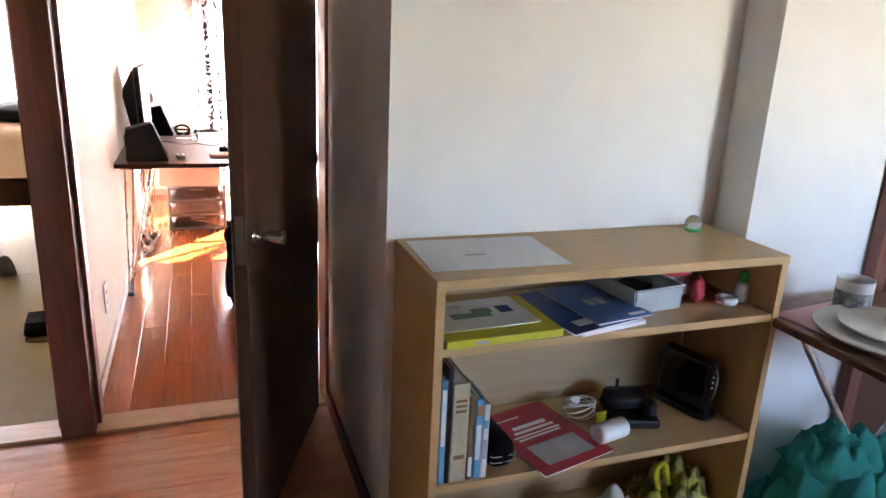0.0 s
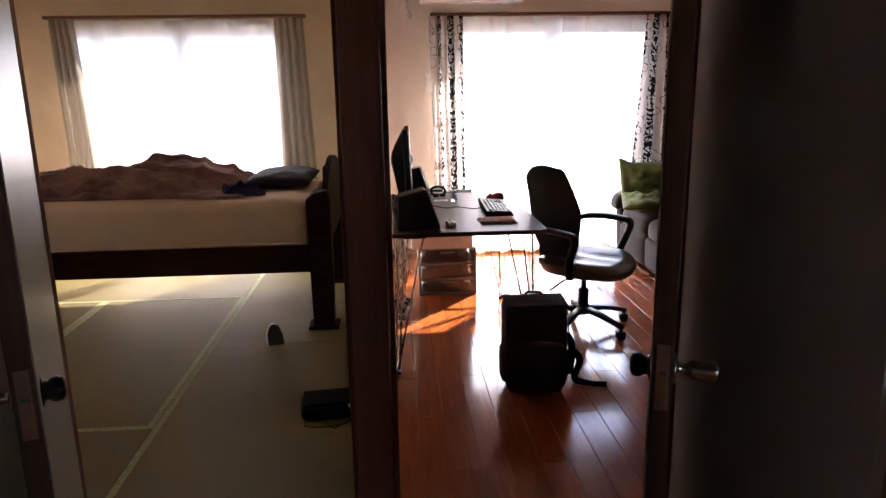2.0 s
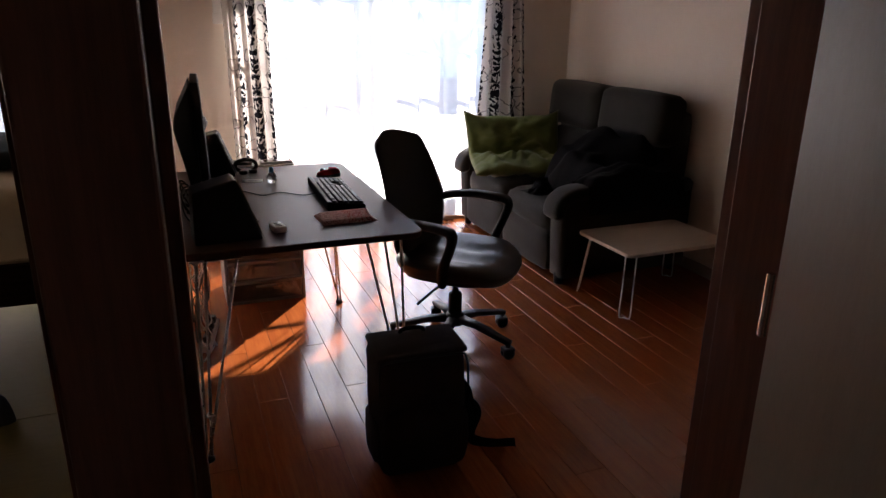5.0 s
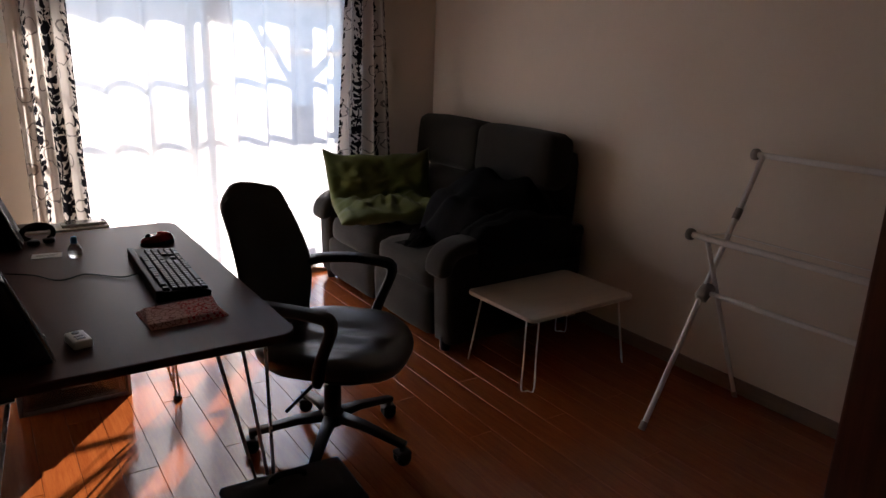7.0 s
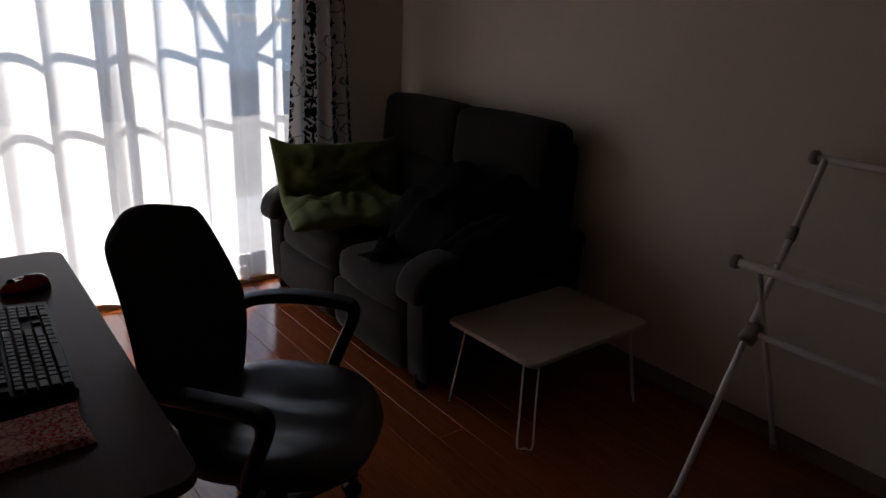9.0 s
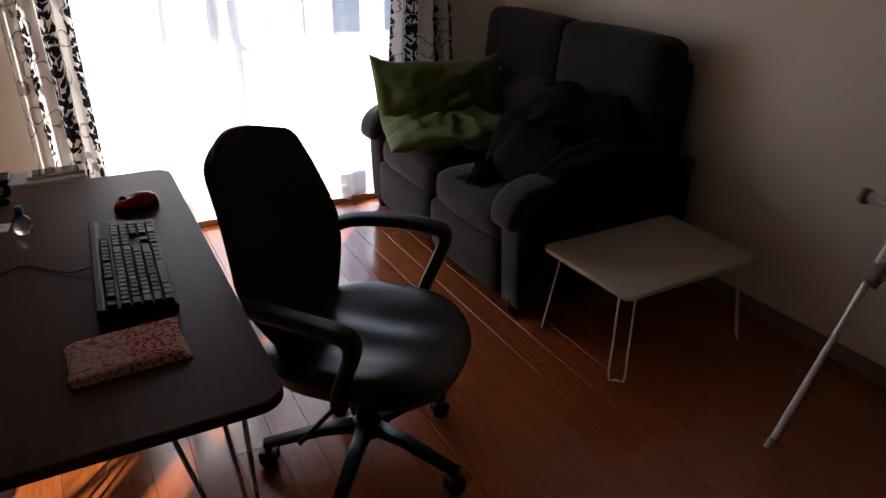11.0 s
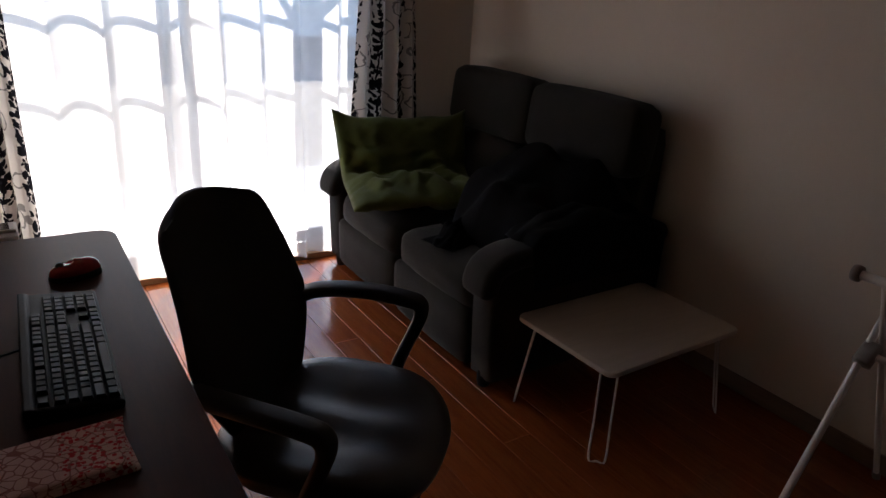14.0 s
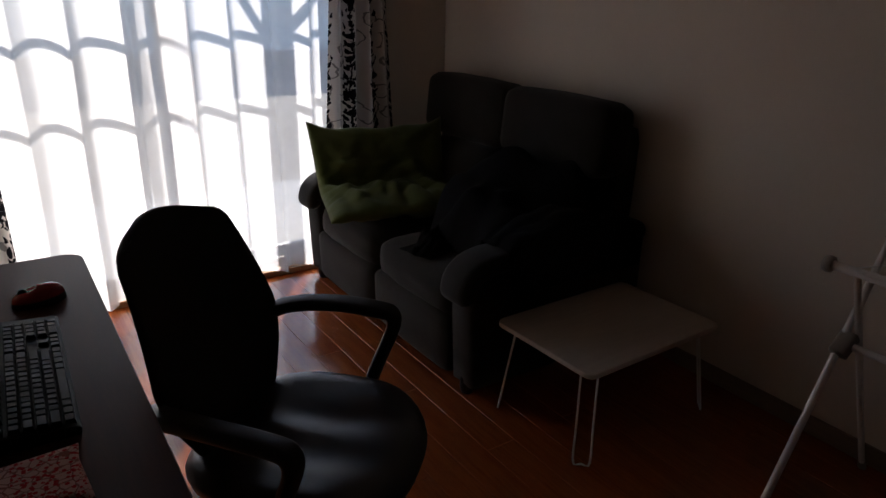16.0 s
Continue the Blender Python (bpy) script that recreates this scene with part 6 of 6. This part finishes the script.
t = thing("cable_bundle", "bundle of white earphone cable with a paper tag", "cable", (0.955, 1.345, S2))
for k in range(5):
    part("loop", tube(bmesh.new(), [(0.044 * math.cos(a) * (1 + 0.12 * wob(k, a)), 0.035 * math.sin(a), 0.034 + 0.016 * math.sin(a + k) + 0.004 * k) for a in [2 * math.pi * j / 18 for j in range(19)]], 0.0022, 6), white_plastic, t, smooth=True)
part("tag", boxed(-0.012, 0.012, -0.002, -0.001, 0.045, 0.075, m=Matrix.Translation((-0.04, 0, 0)) @ Matrix.Rotation(0.4, 4, "Y")), paper_white, t)
part("note", boxed(-0.016, 0.016, -0.02, -0.019, 0.006, 0.038, m=Matrix.Translation((0.045, -0.02, 0))), C["yellow"], t)
t = thing("paper_roll", "small roll of white paper lying on the shelf", "paper roll", (0.982, 1.232, S2), 12)
bm = lathe(bmesh.new(), [(0.010, -0.046), (0.0255, -0.046), (0.0265, -0.040), (0.0265, 0.040), (0.0255, 0.046), (0.010, 0.046)], 24)
bmesh.ops.transform(bm, matrix=pose(0, 0, 0.0268, 0, 90, 0), verts=bm.verts)
part("roll", bm, paper_white, t, smooth=True)
t = thing("camera_dock", "black gadget dock with a small stick", "gadget", (1.105, 1.335, S2), -16)
part("base", boxed(-0.065, 0.065, -0.085, 0.06, 0, 0.026, bevel=0.008), black_plastic, t)
part("body", upholstery(bmesh.new(), 0.11, 0.075, 0.075, 0.02, 6, 0.004, 2.0), black_plastic, t, smooth=True).matrix_basis = pose(-0.01, 0.01, 0.024) @ Matrix.Diagonal((1, 1, 0.55, 1))
part("knob", lathe(bmesh.new(), [(0.018, 0.026), (0.020, 0.030), (0.020, 0.055), (0.012, 0.062)], 18, (0.045, -0.04, 0)), black_plastic, t, smooth=True)
part("stick", tube(bmesh.new(), [(-0.03, 0.02, 0.060), (-0.032, 0.02, 0.095)], 0.005, 8), black_plastic, t)
t = thing("router", "black upright router on a foot with a pale ring", "router", (1.292, 1.335, S2), -74)
part("foot", slab(bmesh.new(), rounded(0.19, 0.075, 0.03, 5), 0, 0.014, 0.003), black_plastic, t)
part("body", boxed(-0.082, 0.082, -0.022, 0.022, 0.014, 0.168, bevel=0.012, seg=3), gloss_black, t)
bm = tube(bmesh.new(), [(0.0825, 0.019 * math.cos(a), 0.10 + 0.045 * math.sin(a)) for a in [math.pi * (k / 14 - 0.5) for k in range(15)]], 0.0022, 6)
part("ring", bm, chrome, t)
for k in range(3):
    part("lamp_dot", boxed(0.0822, 0.0832, -0.006, 0.0, 0.09 + 0.016 * k, 0.094 + 0.016 * k), paper_white, t)

# lower shelf
bag_print = surface("yellow_black_print", (0.02, 0.02, 0.015), (0.50, 0.42, 0.03), 0.5, 26.0, bump=0.4)
t = thing("paper_bag", "yellow and black printed plastic bag on the lower shelf", "bag", (1.258, 1.29, S3))
part("bag", heap(bmesh.new(), 0.22, 0.22, 0.185, 31.0, 36, 0.035, 7.0, 3.0), bag_print, t, smooth=True)
part("handle", tube(bmesh.new(), [(-0.06, -0.02, 0.11), (-0.085, -0.03, 0.185), (-0.06, -0.03, 0.200), (-0.03, -0.02, 0.12)], 0.008, 8, 5), C["yellow"], t, smooth=True)
t = thing("tissue_pack", "crumpled white tissue pack on the lower shelf", "tissues", (1.035, 1.245, S3))
part("pack", heap(bmesh.new(), 0.15, 0.14, 0.20, 14.0, 26, 0.02, 5.0, 3.0), paper_white, t, smooth=True)
t = thing("pink_cloth", "folded pink cloth on the lower shelf", "cloth", (0.72, 1.29, S3))
part("cloth", heap(bmesh.new(), 0.24, 0.22, 0.14, 17.0, 26, 0.02, 5.0, 4.0), C["pink"], t, smooth=True)


# ---- hall: side table with crockery, bag beneath ----
def side_table():
    t = thing("side_table", "brown folding side table on crossed metal legs", "table", (1.775, 0.935, 0))
    part("tabletop", slab(bmesh.new(), rounded(0.80, 0.62, 0.10, 6), 0.702, 0.725, 0.004), surface("table_brown_wood", (0.14, 0.06, 0.035), (0.22, 0.10, 0.06), 0.4, 6.0, (1, 10, 4)), t)
    for y in (-0.20, 0.20):
        part("leg", tube(bmesh.new(), [(-0.16, y, 0.012), (0.34, y, 0.695)], 0.011, 12), steel, t)
        part("leg", tube(bmesh.new(), [(0.16, y * 0.9, 0.012), (-0.34, y * 0.9, 0.695)], 0.011, 12), steel, t)
    for x, z in ((-0.16, 0.012), (0.16, 0.012)):
        part("foot_bar", tube(bmesh.new(), [(x, -0.21, z), (x, 0.21, z)], 0.011, 12), steel, t)
    return t


side_table()
t = thing("place_mat", "pink cloth mat on the side table", "mat", (1.545, 1.050, 0.725), 8)
solid(part("cloth", grid(bmesh.new(), 12, 10, lambda u, v: (-0.13 + 0.26 * u, -0.15 + 0.30 * v, 0.001 + 0.002 * abs(wob(u * 4, v * 4, 3)))), C["pink"], t), 0.0015, 1)
for k, (r, z) in enumerate(((0.182, 0.0035), (0.130, 0.0165))):
    t = thing("plate", "white china plate in a stack on the table", "plate", (1.562 + 0.25 * z, 0.968, 0.725 + z), group="stacked plates")
    part("dish", lathe(bmesh.new(), [(r * 0.55, 0), (r * 0.60, 0.002), (r * 0.97, 0.016), (r, 0.019), (r * 0.98, 0.021), (r * 0.62, 0.007), (r * 0.3, 0.006), (0.005, 0.006)], 36), white_plastic, t, smooth=True)


def mug(label, at, turn, body, band):
    t = thing("mug", label, "mug", at, turn)
    part("cup", lathe(bmesh.new(), [(0.041, 0), (0.045, 0.003), (0.0455, 0.088), (0.0445, 0.092), (0.0425, 0.090), (0.042, 0.010), (0.004, 0.007)], 28), body, t, smooth=True)
    if band:
        part("picture_band", lathe(bmesh.new(), [(0.0457, 0.022), (0.0460, 0.023), (0.0460, 0.060), (0.0457, 0.061)], 28), band, t, smooth=True)
    part("handle", tube(bmesh.new(), [(0.044, 0, 0.072), (0.066, 0, 0.070), (0.072, 0, 0.048), (0.064, 0, 0.026), (0.044, 0, 0.022)], 0.0055, 8, 5), body, t, smooth=True)
    return t


mug("white mug with a dark mountain-like print", (1.630, 1.152, 0.725), 20, white_plastic, surface("mug_print", (0.03, 0.035, 0.04), (0.55, 0.57, 0.58), 0.3, 34.0))
t = thing("canister", "white and brown cylindrical canister on the table", "canister", (1.605, 0.985, 0.725 + 0.0225))
part("body", lathe(bmesh.new(), [(0.04, 0), (0.042, 0.003), (0.042, 0.14), (0.038, 0.145)], 24), white_plastic, t, smooth=True)
part("label_band", lathe(bmesh.new(), [(0.0423, 0.04), (0.0427, 0.041), (0.0427, 0.10), (0.0423, 0.101)], 24), C["brown"], t, smooth=True)
part("lid", lathe(bmesh.new(), [(0.043, 0.145), (0.043, 0.160), (0.038, 0.163)], 24), C["brown"], t, smooth=True)
teal = cloth_sheet("teal_plastic_film", (0.05, 0.42, 0.36), 0.12, 0.35)
t = thing("plastic_bag", "crumpled teal plastic bag standing under the table", "bag", (1.690, 1.125, 0))
part("film", heap(bmesh.new(), 0.56, 0.36, 0.36, 8.0, 64, 0.085, 6.5, 2.6), teal, t, smooth=True)
part("knot", heap(bmesh.new(), 0.22, 0.18, 0.12, 3.0, 24, 0.03, 5.0), teal, t, smooth=True).matrix_basis = pose(-0.08, -0.02, 0.30)


# ---- floors, piece by piece ----
def plank_mesh(name, length, width, material, top=0.004, cham=0.0012):
    """One board with chamfered upper rims; its origin at a lower corner."""
    bm = bmesh.new()
    g = 0.0004
    rows = []
    for z, i in ((0.0, g), (top - cham, g), (top, g + cham)):
        rows.append([bm.verts.new(p) for p in ((i, i, z), (width - i, i, z), (width - i, length - i, z), (i, length - i, z))])
    for r0, r1 in zip(rows, rows[1:]):
        for k in range(4):
            bm.faces.new((r0[k], r0[(k + 1) % 4], r1[(k + 1) % 4], r1[k]))
    bm.faces.new(rows[-1])
    me = bpy.data.meshes.new(name)
    bm.to_mesh(me)
    bm.free()
    me.materials.append(material)
    return me


def lay(parent, me, x, y, z, turn=0.0, name="board"):
    ob = new(name, me)
    ob.parent = parent
    ob.matrix_basis = pose(x, y, z, 0, 0, turn)
    return ob


rng = random.Random(7)
study_floor = tagged(part("floor_study", boxed(-0.388, RIGHT_X, 2.395, WALL_Y + 0.02, -0.06, -0.004), joint_mat), "glossy red-brown laminate floor boards", "floor", kind="structure")
W, L = 0.1108, 1.22
boards = {}
x, col = -0.388, 0
while x < RIGHT_X - 0.004:
    w = min(W, RIGHT_X - x)
    y = 2.396 - (col % 3) * 0.41 - rng.uniform(0, 0.05)
    while y < WALL_Y:
        a, b = max(y, 2.396), min(y + L, WALL_Y)
        if b - a > 0.02:
            key = (round(b - a, 3), round(w, 4))
            if key not in boards:
                boards[key] = plank_mesh("board", b - a, w, red_floor)
            lay(study_floor, boards[key], x, a, -0.004)
        y += L
    x += W
    col += 1

hall = tagged(part("floor_hall", boxed(-2.28, 3.3, -2.0, 2.275, -0.06, -0.004), hall_joint), "red-brown parquet laminate hall floor", "floor", kind="structure")
boards = {}
y, row = -2.0, 0
HW, HL = 0.150, 0.909
near = []
while y < 2.274:
    w = min(HW, 2.275 - y)
    x = -2.28 - rng.uniform(0, HL)
    while x < 3.3:
        a, b = max(x, -2.28), min(x + HL, 3.3)
        if b - a > 0.02 and y > 0.9 and -1.7 < a < 1.5:
            near.append((a, b, y, w))
        elif b - a > 0.02:
            boards.setdefault("rest", []).append((a, b, y, w))
        x += HL
    y += HW
    row += 1
for a, b, y, w in near:
    # boards run along x: a turned mesh of that length
    me = plank_mesh("board", b - a, w, hall_floor, cham=0.0006)
    lay(hall, me, a, y + w, -0.004, -90)
bm = bmesh.new()
for a, b, y, w in boards["rest"]:
    vs = [bm.verts.new(p) for p in ((a + 0.001, y + 0.001, 0), (b - 0.001, y + 0.001, 0), (b - 0.001, y + w - 0.001, 0), (a + 0.001, y + w - 0.001, 0))]
    bm.faces.new(vs)
tagged(part("board_field", bm, hall_floor_far, hall), kind="stuff")

# six rush mats round the bedroom floor
mats = tagged(part("floor_bedroom", boxed(-3.28, -0.470, 2.395, WALL_Y, -0.06, -0.004), joint_mat), "straw tatami mats with green cloth borders", "floor", kind="structure")
T, X2, Y1 = 0.921, -1.385, 2.397
for x0, x1, y0, y1 in ((X2, -0.472, Y1, 4.159), (X2, -0.472, 4.159, 6.005), (X2 - T, X2, 3.238, 5.069), (X2 - 2 * T, X2 - T, 3.238, 5.069), (X2 - 2 * T, X2, Y1, 3.238), (X2 - 2 * T, X2, 5.069, 6.005)):
    wide = (x1 - x0) > (y1 - y0)
    g = 0.0015
    mat_ob = part("tatami_mat", boxed(x0 + g, x1 - g, y0 + g, y1 - g, -0.003, 0.0, bevel=0.001, seg=1), tatami_b if wide else tatami_a, mats)
    h = 0.030
    for args in (((x0 + g, x1 - g, y0 + g, y0 + h), (x0 + g, x1 - g, y1 - h, y1 - g)) if wide else ((x0 + g, x0 + h, y0 + g, y1 - g), (x1 - h, x1 - g, y0 + g, y1 - g))):
        part("border", boxed(*args, -0.002, 0.0012), heri_mat, mat_ob, "green woven cloth border")
shell("board_strip_bedroom", [(-3.28, -0.470, 6.005, WALL_Y, -0.004, 0.0)], light_sill, "pale wooden strip beside the tatami", "floor strip")
